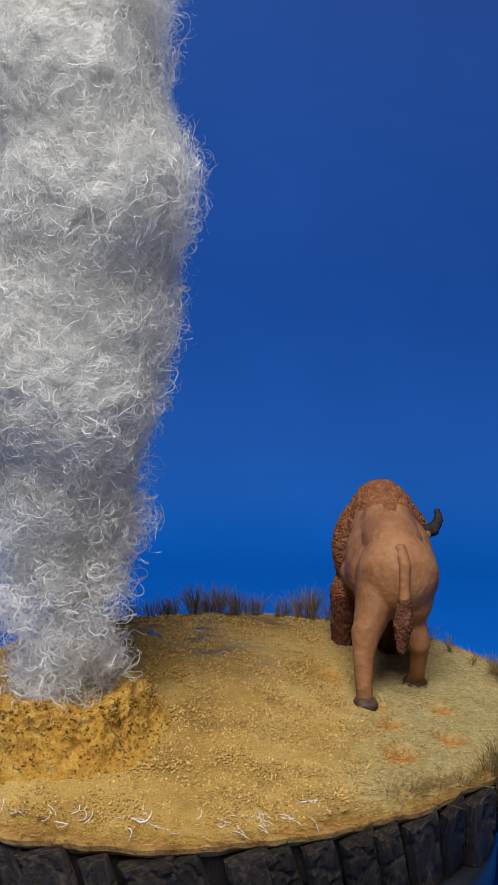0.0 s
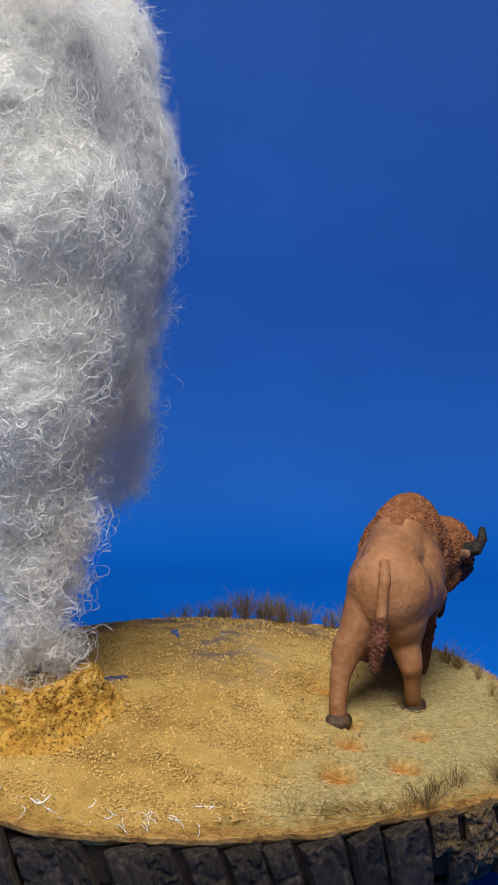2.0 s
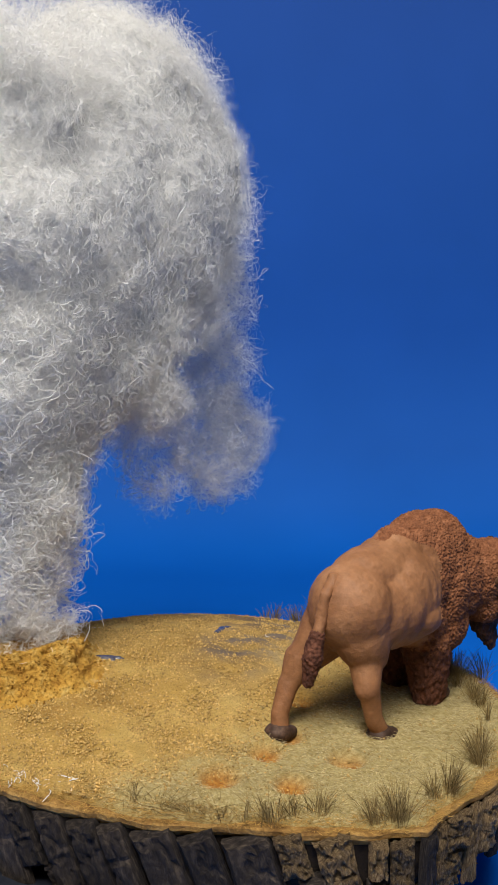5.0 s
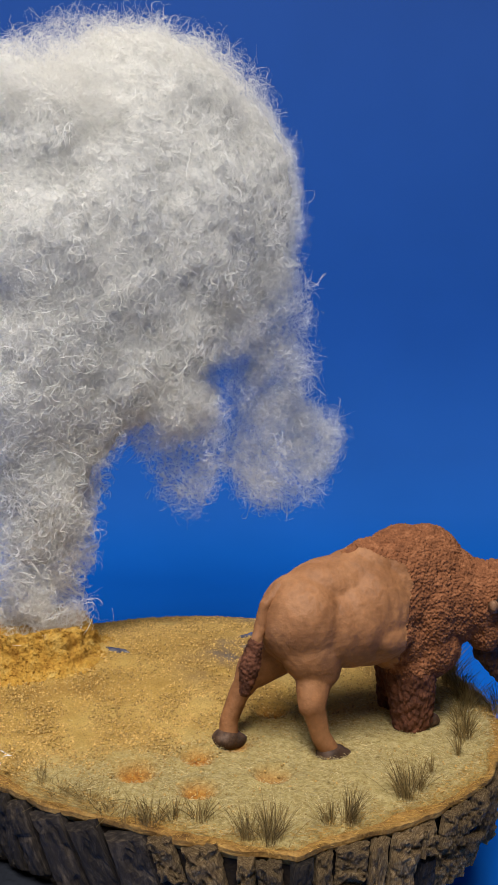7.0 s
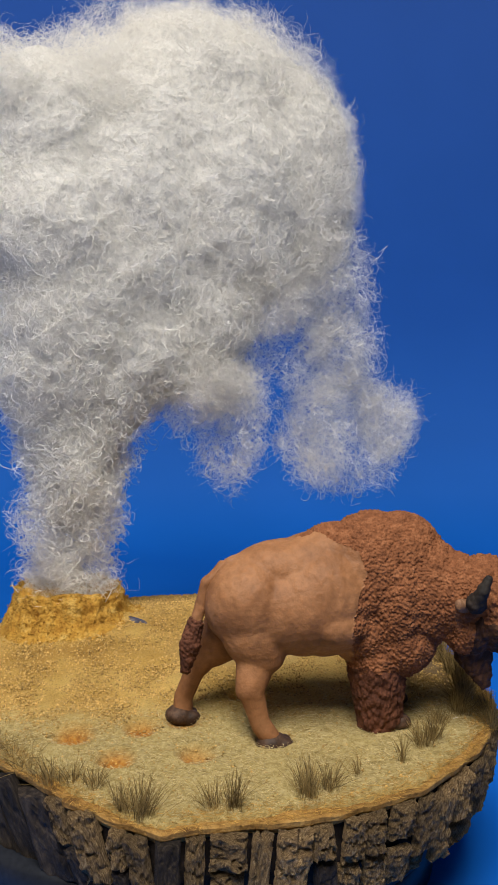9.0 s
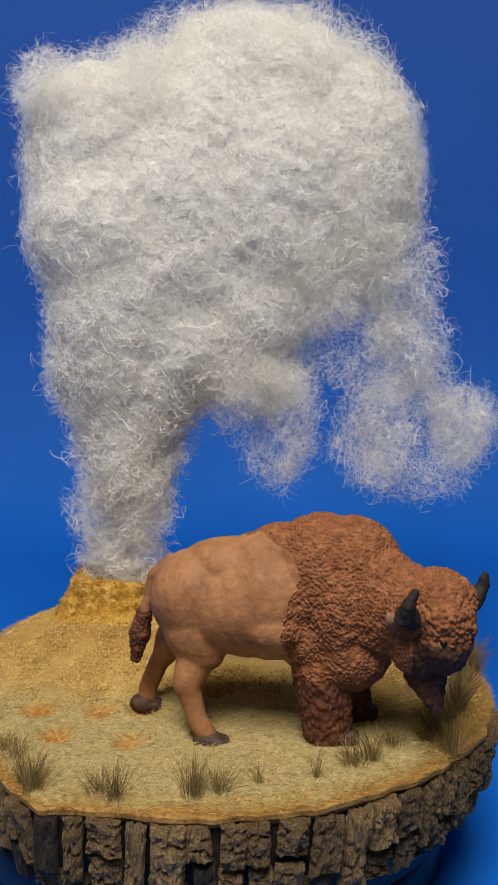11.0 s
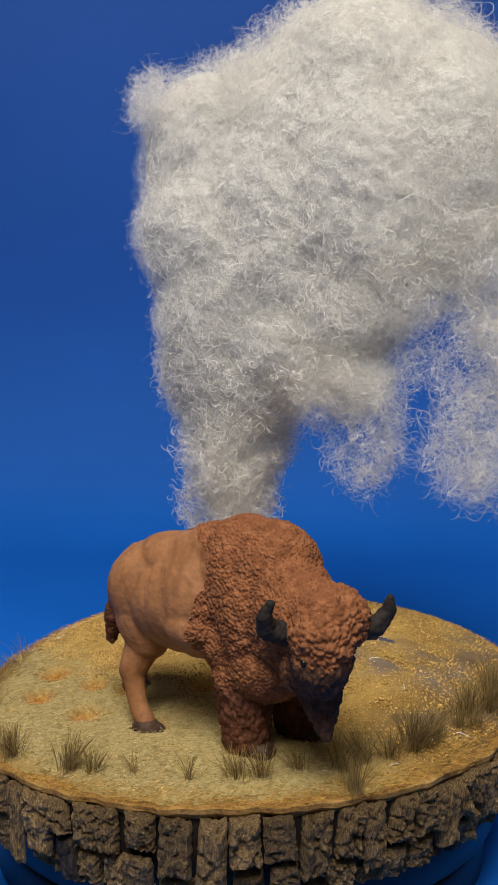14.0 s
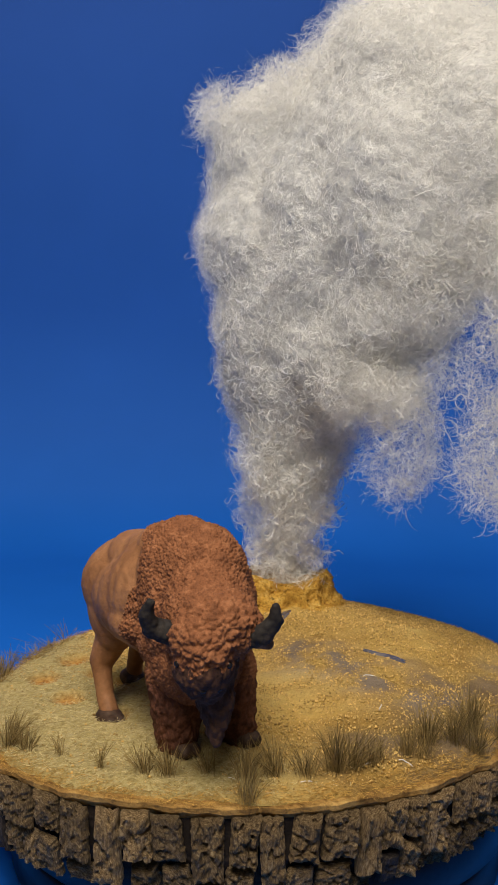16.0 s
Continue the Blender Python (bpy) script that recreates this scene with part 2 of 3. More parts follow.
def sculpt(name, pieces, voxel, smooth=6, wool=0.0, wool_scale=300.0, seed=0):
    """One skin over a union of balls: pieces are (centre, radii) or (centre, radii, centre2, radii2) in millimetres."""
    bm = bmesh.new()
    for piece in pieces:
        a, ra = Vector(piece[0]), Vector(piece[1] if hasattr(piece[1], "__len__") else (piece[1],) * 3)
        b, rb = (Vector(piece[2]), Vector(piece[3] if hasattr(piece[3], "__len__") else (piece[3],) * 3)) if len(piece) > 2 else (a, ra)
        steps = max(1, int((b - a).length / (0.35 * max(2, min(ra.x, rb.x)))) + 1) if len(piece) > 2 else 1
        for i in range(steps):
            f = i / (steps - 1) if steps > 1 else 0
            c, r = a.lerp(b, f), ra.lerp(rb, f)
            bmesh.ops.create_icosphere(bm, subdivisions=3, radius=1, matrix=Matrix.Translation(c / 1000) @ Matrix.Diagonal((*(r / 1000), 1)))
    me = bpy.data.meshes.new(name)
    bm.to_mesh(me)
    bm.free()
    tmp = new(name + "_tmp", me)
    md = tmp.modifiers.new("skin", "REMESH")
    md.mode, md.voxel_size = "VOXEL", voxel / 1000
    sm = tmp.modifiers.new("soft", "SMOOTH")
    sm.factor, sm.iterations = 0.6, smooth
    out = bpy.data.meshes.new_from_object(tmp.evaluated_get(bpy.context.evaluated_depsgraph_get()))
    bpy.data.objects.remove(tmp)
    bpy.data.meshes.remove(me)
    if wool:
        off = Vector((seed * 3.1, seed * 1.7, 0))
        co = np.empty(len(out.vertices) * 3, np.float32)
        no = np.empty(len(out.vertices) * 3, np.float32)
        out.vertices.foreach_get("co", co)
        out.vertex_normals.foreach_get("vector", no)
        co, no = co.reshape(-1, 3), no.reshape(-1, 3)
        amount = np.empty(len(co), np.float32)
        for i, c in enumerate(co):
            q = Vector(c) * wool_scale + off
            d = noise.voronoi(q)[0]
            amount[i] = 0.75 - 1.5 * d[0] + 0.35 * noise.noise(q * 0.4) + 0.25 * noise.noise(q * 2.3)
        out.vertices.foreach_set("co", (co + no * amount[:, None] * wool / 1000).ravel())
        out.update()
    out.name = name
    out.shade_smooth()
    return out


def thing(name, label, category, at=(0, 0, 0), group="", kind=""):
    ob = new(name)
    ob.location = at
    ob.empty_display_size = 0.01
    return tagged(ob, label, category, group, kind)

# ---- the studio ----


def build_backdrop():
    """A blue paper sweep: floor, cove and wall in one sheet."""
    prof = [(-0.26, -0.075), (-0.20, -0.075), (0.58, -0.075)]
    prof += [(0.58 + 0.28 * math.sin(a), -0.075 + 0.28 * (1 - math.cos(a))) for a in np.linspace(0.1, math.pi / 2, 14)]
    prof += [(0.86, z) for z in (0.4, 0.8, 1.5)]
    xs = np.linspace(-1.5, 1.5, 25)
    verts = [(x, y, z) for y, z in prof for x in xs]
    n = len(xs)
    faces = [(i * n + j, i * n + j + 1, (i + 1) * n + j + 1, (i + 1) * n + j) for i in range(len(prof) - 1) for j in range(n - 1)]
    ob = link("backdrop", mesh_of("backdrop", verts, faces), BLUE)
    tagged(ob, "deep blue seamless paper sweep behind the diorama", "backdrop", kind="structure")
    # Added grey plane, out of view, bouncing neutral light from the front.
    n = 12
    verts = [(x, y, -0.079) for y in np.linspace(-2.2, 1.3, n) for x in np.linspace(-1.8, 1.8, n)]
    faces = [(i * n + j, i * n + j + 1, (i + 1) * n + j + 1, (i + 1) * n + j) for i in range(n - 1) for j in range(n - 1)]
    ob = link("floor", mesh_of("floor", verts, faces), GREY)
    tagged(ob, "plain grey plane added under the blue paper to bounce light", "table top", kind="structure")


build_backdrop()

RIM_ANGLES = np.radians([-180, -150, -123, -108, -94, -77, -62, -50, -40, -28, -17, -10, 0, 20, 40, 60, 85, 101, 118, 150])
RIM_RADII = np.array([152, 156, 151, 140, 130, 121, 118.5, 116, 118, 127, 133, 128, 127, 126, 122.5, 119.5, 118, 118.5, 122, 140]) / 1000


def rim(a):
    a = (np.asarray(a) + math.pi) % (2 * math.pi) - math.pi
    return np.interp(a, RIM_ANGLES, RIM_RADII, period=2 * math.pi)


def tilt(x, y):
    """How much the slab's face rises towards the bison's end."""
    return 0.0042 * np.clip((0.5 * np.asarray(x) + 0.866 * np.asarray(y)) / 0.118, 0, 1.1) ** 1.5


CONE_AT = (-0.071, -0.074)
PITS = [(55, -68, 8), (77, -52, 7), (78, -22, 7), (54, -42, 6.5), (50, -25, 6.5), (71, 8, 7), (32, 2, 7)]


def ground_height(x, y):
    d = np.hypot(x + 0.045, y - 0.005)
    c = np.hypot(x - CONE_AT[0], y - CONE_AT[1])
    h = 0.017 * np.exp(-(d / 0.085) ** 2) + 0.0025 + 0.008 * np.exp(-(c / 0.045) ** 2)
    e = np.hypot(x, y) / rim(np.arctan2(y, x))
    h = 0.0010 + h * np.clip((1.0 - e) / 0.10, 0, 1) ** 0.7
    h = h + tilt(x, y)
    for px, py, r in PITS:
        q = np.hypot(x - px / 1000, y - py / 1000) / (r / 1000)
        h = h - 0.0034 * np.exp(-q ** 4) + 0.0009 * np.exp(-((q - 1.25) / 0.25) ** 2)
    return h


def stood(x, y, sink=0.0):
    return float(ground_height(np.array(x), np.array(y))) - sink


def turf_amount(x, y):
    return 1 / (1 + np.exp(-(x - 0.046 + 0.25 * np.maximum(0, -y - 0.05)) / 0.006)) * np.clip((0.125 - y) / 0.04, 0, 1)


def build_slab():
    slab = thing("wood_slice", "round slice of tree trunk with rough bark carrying a painted landscape", "wood slice")
    n = 360
    ang = np.linspace(-math.pi, math.pi, n, endpoint=False)
    verts, faces = [], []
    layers = [(0.0, -0.0335), (0.80, -0.0335), (0.90, -0.030), (0.950, -0.018), (0.968, -0.004), (0.988, -0.0014), (0.990, 0.0004), (0.984, 0.0011), (0.90, 0.0012), (0.0, 0.0012)]
    for f, z in layers:
        for a in ang:
            w = 1 + 0.006 * math.sin(17 * a) + 0.004 * math.sin(41 * a + 1)
            r = float(rim(a)) * f * w
            x, y = r * math.cos(a), r * math.sin(a)
            worn = 0.0009 * noise.noise(Vector((x * 160, y * 160, 0))) if -0.002 < z and 0.85 < f else 0
            verts.append((x, y, z + worn + float(tilt(x, y)) * min(1, max(0, (z + 0.034) / 0.030)) * (1 if f > 0.5 else 0)))
    for i in range(len(layers) - 1):
        for j in range(n):
            k = (j + 1) % n
            faces.append((i * n + j, i * n + k, (i + 1) * n + k, (i + 1) * n + j))
    me = mesh_of("trunk", verts, faces, smooth=False)
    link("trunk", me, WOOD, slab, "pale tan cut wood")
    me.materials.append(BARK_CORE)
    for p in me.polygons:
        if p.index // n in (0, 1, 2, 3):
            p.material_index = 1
    # the landscape skin
    rings = 110
    na = 420
    a2 = np.linspace(-math.pi, math.pi, na, endpoint=False)
    ff = np.linspace(0.004, 0.984, rings)
    A, F = np.meshgrid(a2, ff)
    edge = 1 - 0.020 * np.clip((F - 0.8) / 0.16, 0, 1) * (1 + np.sin(9 * A + 1) * 0.6 + np.sin(23 * A) * 0.4)
    R = rim(A) * F * edge
    X, Y = R * np.cos(A), R * np.sin(A)
    Z = ground_height(X, Y)
    wob = np.array([noise.fractal(Vector((x * 60, y * 60, 0)), 1, 2, 4) for x, y in zip(X.ravel(), Y.ravel())]).reshape(X.shape)
    Z = Z + 0.0010 * wob
    Z[-1] = 0.0008 + tilt(X[-1], Y[-1])
    verts = np.stack([X, Y, Z], -1).reshape(-1, 3)
    i, j = np.meshgrid(np.arange(rings - 1), np.arange(na), indexing="ij")
    k = (j + 1) % na
    quads = np.stack([i * na + j, i * na + k, (i + 1) * na + k, (i + 1) * na + j], -1).reshape(-1, 4)
    me = fast_mesh("soil", verts, quads)
    turf = turf_amount(X + 0.006 * wob, Y).ravel()
    orange = np.zeros(X.size)
    for px, py, r in PITS:
        q = np.hypot(X - px / 1000, Y - py / 1000).ravel() / (r / 1000)
        orange = np.maximum(orange, np.exp(-(q / 0.95) ** 4) * np.clip(1.05 + 0.8 * wob.ravel(), 0.35, 1))
    grey = np.clip(np.exp(-((X + 0.03 + 0.35 * (Y - 0.04)) / 0.022) ** 2) * np.clip((Y + 0.03) / 0.04, 0, 1) * (0.55 + 0.9 * wob), 0, 0.85).ravel()
    ring = np.clip((F - 0.52) / 0.25, 0, 1) * np.clip((Y - 0.03) / 0.05, 0, 1) * np.clip((0.05 - X) / 0.05, 0, 1)
    grey = np.maximum(grey, np.clip(0.35 * ring * (0.5 + 0.9 * wob), 0, 0.6).ravel()) * (1 - turf)
    brown = np.clip(1.25 * ring * (0.85 + 0.6 * wob), 0, 0.92).ravel() * (1 - turf)
    col = me.color_attributes.new("zone", "FLOAT_COLOR", "POINT")
    col.data.foreach_set("color", np.stack([turf, orange, grey, brown], -1).astype(np.float32).ravel())
    link("soil", me, SOIL, slab, "ochre sand and pale straw ground with orange pits")
    return slab


SLAB = build_slab()


def build_turntable():
    t = thing("turntable", "low black plastic display turntable under the wood slice", "turntable")
    t.location = (-0.015, -0.015, -0.075)
    def disc(name, profile):
        n = 96
        verts = [(r * math.cos(a), r * math.sin(a), z) for r, z in profile for a in np.linspace(0, 2 * math.pi, n, endpoint=False)]
        faces = [(i * n + j, i * n + (j + 1) % n, (i + 1) * n + (j + 1) % n, (i + 1) * n + j) for i in range(len(profile) - 1) for j in range(n)]
        return link(name, mesh_of(name, verts, faces), BLACK, t)
    disc("base", [(0.001, 0.0), (0.112, 0.0), (0.114, 0.002), (0.114, 0.018), (0.112, 0.020), (0.001, 0.020)])
    disc("platter", [(0.001, 0.0225), (0.116, 0.0225), (0.118, 0.0245), (0.118, 0.039), (0.116, 0.0412), (0.001, 0.0412)])
    return t


build_turntable()

# ---- geyser: crusted mound and cotton steam ----


def build_mound():
    cx, cy = CONE_AT
    foot = stood(cx, cy)
    mound = thing("geyser_mound", "crusty yellow geyser mound on the sandy ground", "mound", (cx, cy, foot))
    prof = [(0.039, -0.001), (0.035, 0.0006), (0.0315, 0.0022), (0.0290, 0.0055), (0.0275, 0.0095), (0.0260, 0.0125), (0.0235, 0.0140), (0.019, 0.0135), (0.014, 0.011), (0.001, 0.010)]
    n = 210
    verts, faces, fine = [], [], []
    for i in range(len(prof) - 1):
        for s in np.linspace(0, 1, 7, endpoint=False):
            fine.append((prof[i][0] * (1 - s) + prof[i + 1][0] * s, prof[i][1] * (1 - s) + prof[i + 1][1] * s))
    fine.append(prof[-1])
    for r, z in fine:
        for a in np.linspace(0, 2 * math.pi, n, endpoint=False):
            rr = r * (1 + 0.05 * math.sin(2 * a + 0.5) + 0.04 * math.sin(5 * a))
            p = Vector((rr * math.cos(a), rr * math.sin(a), z))
            d = noise.fractal(p * 150, 1, 2, 5) * 0.0026 + (0.55 - noise.voronoi(p * 600)[0][0]) * 0.0012
            w = min(1, max(0, (z + 0.001) / 0.004)) if r > 0.028 else 1
            d *= w
            blend = min(1, max(0, (r - 0.024) / 0.012))
            lift = blend * (stood(cx + p.x, cy + p.y) - foot) + (1 - blend) * 0.0016 * math.sin(3 * a + 1)
            verts.append((p.x + d * math.cos(a), p.y + d * math.sin(a), p.z + d * 0.8 + lift))
    for i in range(len(fine) - 1):
        for j in range(n):
            k = (j + 1) % n
            faces.append((i * n + j, i * n + k, (i + 1) * n + k, (i + 1) * n + j))
    link("crust", mesh_of("crust", verts, faces), CONE, mound)
    rng = np.random.default_rng(31)
    V = np.array(verts)[: n * 44]
    many = 3600
    at = V[rng.integers(0, len(V), many)] + rng.normal(size=(many, 3)) * 0.0005
    size = rng.uniform(0.0002, 0.0006, (many, 1, 1))
    unit = np.array([(1, 0, 0), (0, 1, 0), (-1, 0, 0), (0, -1, 0), (0, 0, 1), (0, 0, -1)], float)
    points = (at[:, None] + (unit + rng.normal(size=(many, 6, 3)) * 0.3) * size).reshape(-1, 3)
    tri = np.array([(0, 1, 4), (1, 2, 4), (2, 3, 4), (3, 0, 4), (1, 0, 5), (2, 1, 5), (3, 2, 5), (0, 3, 5)])
    grains = fast_mesh("crust_grain", points, (np.arange(many)[:, None, None] * 6 + tri).reshape(-1, 3), False)
    tagged(link("crust_grain", grains, CONE, mound, "golden sand grains stuck to the crust"), kind="stuff")
    return mound


build_mound()

# ---- the bison figurine ----


# the figure's masses in millimetres: centre, radii, and for a limb its far end and radii there
TRUNK = [
    ((61.5, -0.5, 58.5), (18.5, 18, 19.5)), ((61, 12.5, 56.5), (20.5, 19, 18.5)), ((61.5, 29, 60), (21, 21.5, 23.5)), ((61, 31, 52), (22.5, 17.5, 12)),
    ((61, 20, 57.5), (21.5, 20, 20.5)), ((60.5, 25, 72.5), (14, 18, 13)), ((60.5, 16, 71), (14, 24.5, 12)), ((60.5, 33, 74), (13, 17, 15.5)), ((61, 47.5, 67), (18, 23, 27)), ((61, 58.5, 72.5), (16.5, 19.5, 21)),
    ((59, 55.5, 59.5), (22.5, 15.5, 28)), ((62, 58, 43), (17, 17, 16)), ((64.5, 69, 62), (17, 17, 22)), ((70, 79, 62), (16, 13, 17)), ((59.5, 44, 47.5), (18.5, 14, 15)),
]
HIND_NEAR = [
    ((66.5, 1, 52), (12, 14.5, 18), (68.5, 4, 39), (7.5, 8.5, 7)), ((69, 1, 36), (6.5, 7.5, 6.5), (72, -1.5, 27), (5, 5.5, 5)),
    ((72.5, -1.5, 28), (4.4, 5.2, 4), (72.3, 3, 13), (3.4, 3.8, 3)), ((72.5, 2.8, 14), (3.4, 3.9, 4), (72.3, 6.2, 9), (4.0, 4.3, 3.4)),
]
HIND_FAR = [
    ((52, -2, 51), (9.5, 13, 16.5), (47, -13, 36), (6, 7.5, 8)), ((46.5, -14.5, 36.5), (6.5, 6.5, 7), (45.5, -18, 28.5), (4.8, 4.8, 4.5)),
    ((45, -19.5, 27), (4.6, 4.2, 4.5), (45, -24.5, 15), (3.6, 4, 4)), ((45.3, -24.5, 14), (3.6, 4, 4), (45.5, -24.5, 9), (3.9, 4.3, 3.4)),
]
FORE_NEAR = [((65.5, 49.5, 36), (11.5, 12, 14), (66.5, 51.5, 12), (7.2, 9.2, 8.5))]
FORE_FAR = [((47.5, 56.5, 35.5), (11, 10, 13.5), (44, 58.5, 10), (6, 8.5, 7.5))]
CROWN = [((73.5, 90, 66), (15, 14.5, 12)), ((79.5, 92, 63), (12, 11, 10)), ((80.5, 95.5, 60.5), (9.5, 8.5, 8))]
FACE = [
    ((80.3, 93, 54), (10, 10.3, 10), (80, 94.5, 48), (7.3, 6.2, 5.2)), ((74, 84, 51), (11, 11, 12.5)), ((79, 93.5, 46), (5.5, 5, 5)),
    ((72, 87, 40), (6, 8, 8.5), (74, 91, 29), (2.4, 3, 4.5)),
]
MANE_EDGE = ([30, 38, 50, 60, 72, 80, 84, 88], [38.5, 38.5, 35, 37, 41, 39, 30, 22])


def ball_run(pieces):
    out = []
    for piece in pieces:
        a, ra = np.array(piece[0], float), np.array(piece[1], float)
        b, rb = (np.array(piece[2], float), np.array(piece[3], float)) if len(piece) > 2 else (a, ra)
        for f in np.linspace(0, 1, 8 if len(piece) > 2 else 1):
            out.append((*(a + (b - a) * f), *(ra + (rb - ra) * f)))
    return np.array(out)


def nearness(points, pieces):
    balls = ball_run(pieces)
    return np.min([np.linalg.norm((points - q[:3]) / q[3:], axis=1) for q in balls], axis=0)


def build_bison():
    at = Vector((0.060, 0.035, 0.004))
    bison = thing("bison_figurine", "painted resin bison figurine with woolly mane, standing on straw ground", "figurine", at)
    shift = Matrix.Translation(-at)

    def add(name, me, mat, label="", parent=bison):
        me.transform(shift)
        return link(name, me, mat, parent, label)

    # one skin over all the masses, then the relief, then the parts
    groups = [TRUNK, HIND_NEAR, HIND_FAR, FORE_NEAR, FORE_FAR, CROWN, FACE]
    skin = sculpt("skin", [p for g in groups for p in g], 0.38, 44)
    nv = len(skin.vertices)
    co, no = np.empty(nv * 3, np.float32), np.empty(nv * 3, np.float32)
    skin.vertices.foreach_get("co", co)
    skin.vertex_normals.foreach_get("vector", no)
    co, no = co.reshape(-1, 3).astype(float) * 1000, no.reshape(-1, 3).astype(float)
    near = np.stack([nearness(co, g) for g in groups])
    near[0] *= 0.99
    kind = near.argmin(0)
    ragged = np.array([1.6 * noise.noise(Vector(c) * 0.35) + 0.8 * noise.noise(Vector(c) * 0.9) for c in co])
    wooled = co[:, 1] + ragged > np.interp(co[:, 2], *MANE_EDGE)
    ridge = (np.abs(co[:, 0] - 60.5) < 2.0 + 0.10 * (co[:, 1] - 10)) & (co[:, 2] > 78) & (co[:, 1] + 3 * ragged > 17)
    part_of = np.where(kind == 0, np.where(wooled | ridge, 1, 0), kind + 1)
    for leg in (2, 3):
        part_of[(part_of == leg) & (co[:, 2] + 1.5 * ragged > 40)] = 0
    for leg in (4, 5):
        part_of[(part_of == leg) & (co[:, 2] + 2 * ragged > 34)] = 1
    part_of[(part_of == 6) & (co[:, 2] + 2 * ragged < 54)] = 7
    part_of[(part_of == 7) & (co[:, 2] + 2 * ragged > 55.5)] = 6
    part_of[(part_of == 7) & (co[:, 1] < 82) & (co[:, 2] > 40)] = 1
    amount = np.empty(nv)
    for i, c in enumerate(co):
        k = part_of[i]
        q = Vector(c)
        if k in (0, 2, 3):
            amount[i] = 0.5 * noise.fractal(q * 0.075, 1, 2, 2) + 0.10 * noise.noise(q * 0.5)
            if k == 0:
                amount[i] += 0.20 * math.sin(c[1] * 1.15 + 0.05 * c[2]) * math.exp(-((c[1] - 31) / 6.5) ** 2) * math.exp(-((c[2] - 66) / 11) ** 2)
            else:
                amount[i] *= 0.55
            continue
        fine = 0.55 if k == 6 else 0.60 if k in (4, 5) else 0.50 if k == 7 else 0.92
        deep = 1.3 if k == 6 else 1.05 if k in (4, 5) else 0.95 if k == 7 else 1.0
        w = Vector((q.x * fine, q.y * fine, q.z * fine * (0.55 if k in (4, 5, 7) else 1)))
        w += 0.5 * noise.noise_vector(w * 0.5)
        d = noise.voronoi(w)[0]
        amount[i] = deep * (0.62 - 1.35 * d[0] + 0.5 * noise.noise(q * 0.3) + 0.25 * noise.noise(q * 2.5))
    co = (co + no * amount[:, None]) / 1000
    nf = len(skin.polygons)
    corner = np.empty(len(skin.loops), np.int32)
    skin.loops.foreach_get("vertex_index", corner)
    quads = corner.reshape(nf, 4)
    of_face = np.sort(part_of[quads], axis=1)[:, 1]
    looks = [("body", HIDE, "smooth tan-brown hindquarters"), ("mane", WOOL, "curly reddish-brown wool"), ("hind_leg", HIDE, ""), ("hind_leg", HIDE, ""),
             ("foreleg", LEG_WOOL, "shaggy dark brown foreleg"), ("foreleg", LEG_WOOL, "shaggy dark brown foreleg"),
             ("head", WOOL, "curly reddish-brown crown"), ("face", DARK_WOOL, "dark brown muzzle and beard")]
    for k, (name, mat, label) in enumerate(looks):
        mine = quads[of_face == k]
        used, inverse = np.unique(mine, return_inverse=True)
        add(name, fast_mesh(name, co[used], inverse.reshape(-1, 4)), mat, label)
    bpy.data.meshes.remove(skin)

    for pts in ([((86, 81.5, 62.5), 4.1, (91.5, 79, 64.5), 3.5), ((91.5, 79, 64.5), 3.5, (94.6, 80.5, 69.5), 2.5), ((94.6, 80.5, 69.5), 2.5, (94.2, 82.5, 74), 1.5)],
                [((68, 98, 62.5), 4.1, (64.5, 103.5, 64.5), 3.5), ((64.5, 103.5, 64.5), 3.5, (62, 106.5, 69.5), 2.5), ((62, 106.5, 69.5), 2.5, (62.4, 107.2, 74), 1.5)]):
        add("horn", sculpt("horn", pts, 0.5, 3, 0.5, 420, 5), HORN, "short black curved horn")
    for pts in ([((85, 77, 61.5), (3.0, 2.8, 2.8), (88, 74, 62.5), (2.0, 1.6, 2.4))], [((63, 97, 60.5), (2.6, 3.4, 2.6), (60, 100, 60), (1.6, 2.2, 2.2))]):
        add("ear", sculpt("ear", pts, 0.5, 3, 0.2, 300, 6), EAR, "small pale tan ear")
    for x, y, z in ((89.6, 92.5, 56), (76.5, 102, 56)):
        add("eye", sculpt("eye", [((x, y, z), 1.25)], 0.35, 2), EYE, "small glossy black eye")
    for x, y, z in ((84.2, 99.5, 48.2), (79.2, 100.6, 48.2)):
        add("nostril", sculpt("nostril", [((x, y, z), (1.4, 0.9, 1.0))], 0.35, 2), EYE, "dark nostril")
    tail = [((61, -11, 72), 3.0, (62, -17.5, 66), 2.6), ((62, -17.5, 66), 2.6, (61.5, -21.5, 50), 2.4)]
    tl = add("tail", sculpt("tail", tail, 0.6, 3, 0.4, 250, 7), HIDE)
    tuft = [((61.5, -21.5, 51), 3.0, (61, -23.5, 42), 4.2), ((61, -23.5, 42), 4.0, (60.5, -25, 32.5), 2.2)]
    add("tail_tuft", sculpt("tail_tuft", tuft, 0.45, 3, 0.8, 800, 8), LEG_WOOL, "dark curly tail tuft", tl)
    for x, y in ((72.6, 8.5), (45.8, -24.5), (66.5, 56.5), (43.8, 62.5)):
        base = stood(x / 1000, y / 1000) * 1000
        pts = [((x, y - 1.5, base + 2.8), (5.5, 6.0, 4.2)), ((x - 1.6, y + 2.2, base + 2.2), (3.3, 5.0, 3.2)), ((x + 1.8, y + 2.4, base + 2.2), (3.3, 5.0, 3.2))]
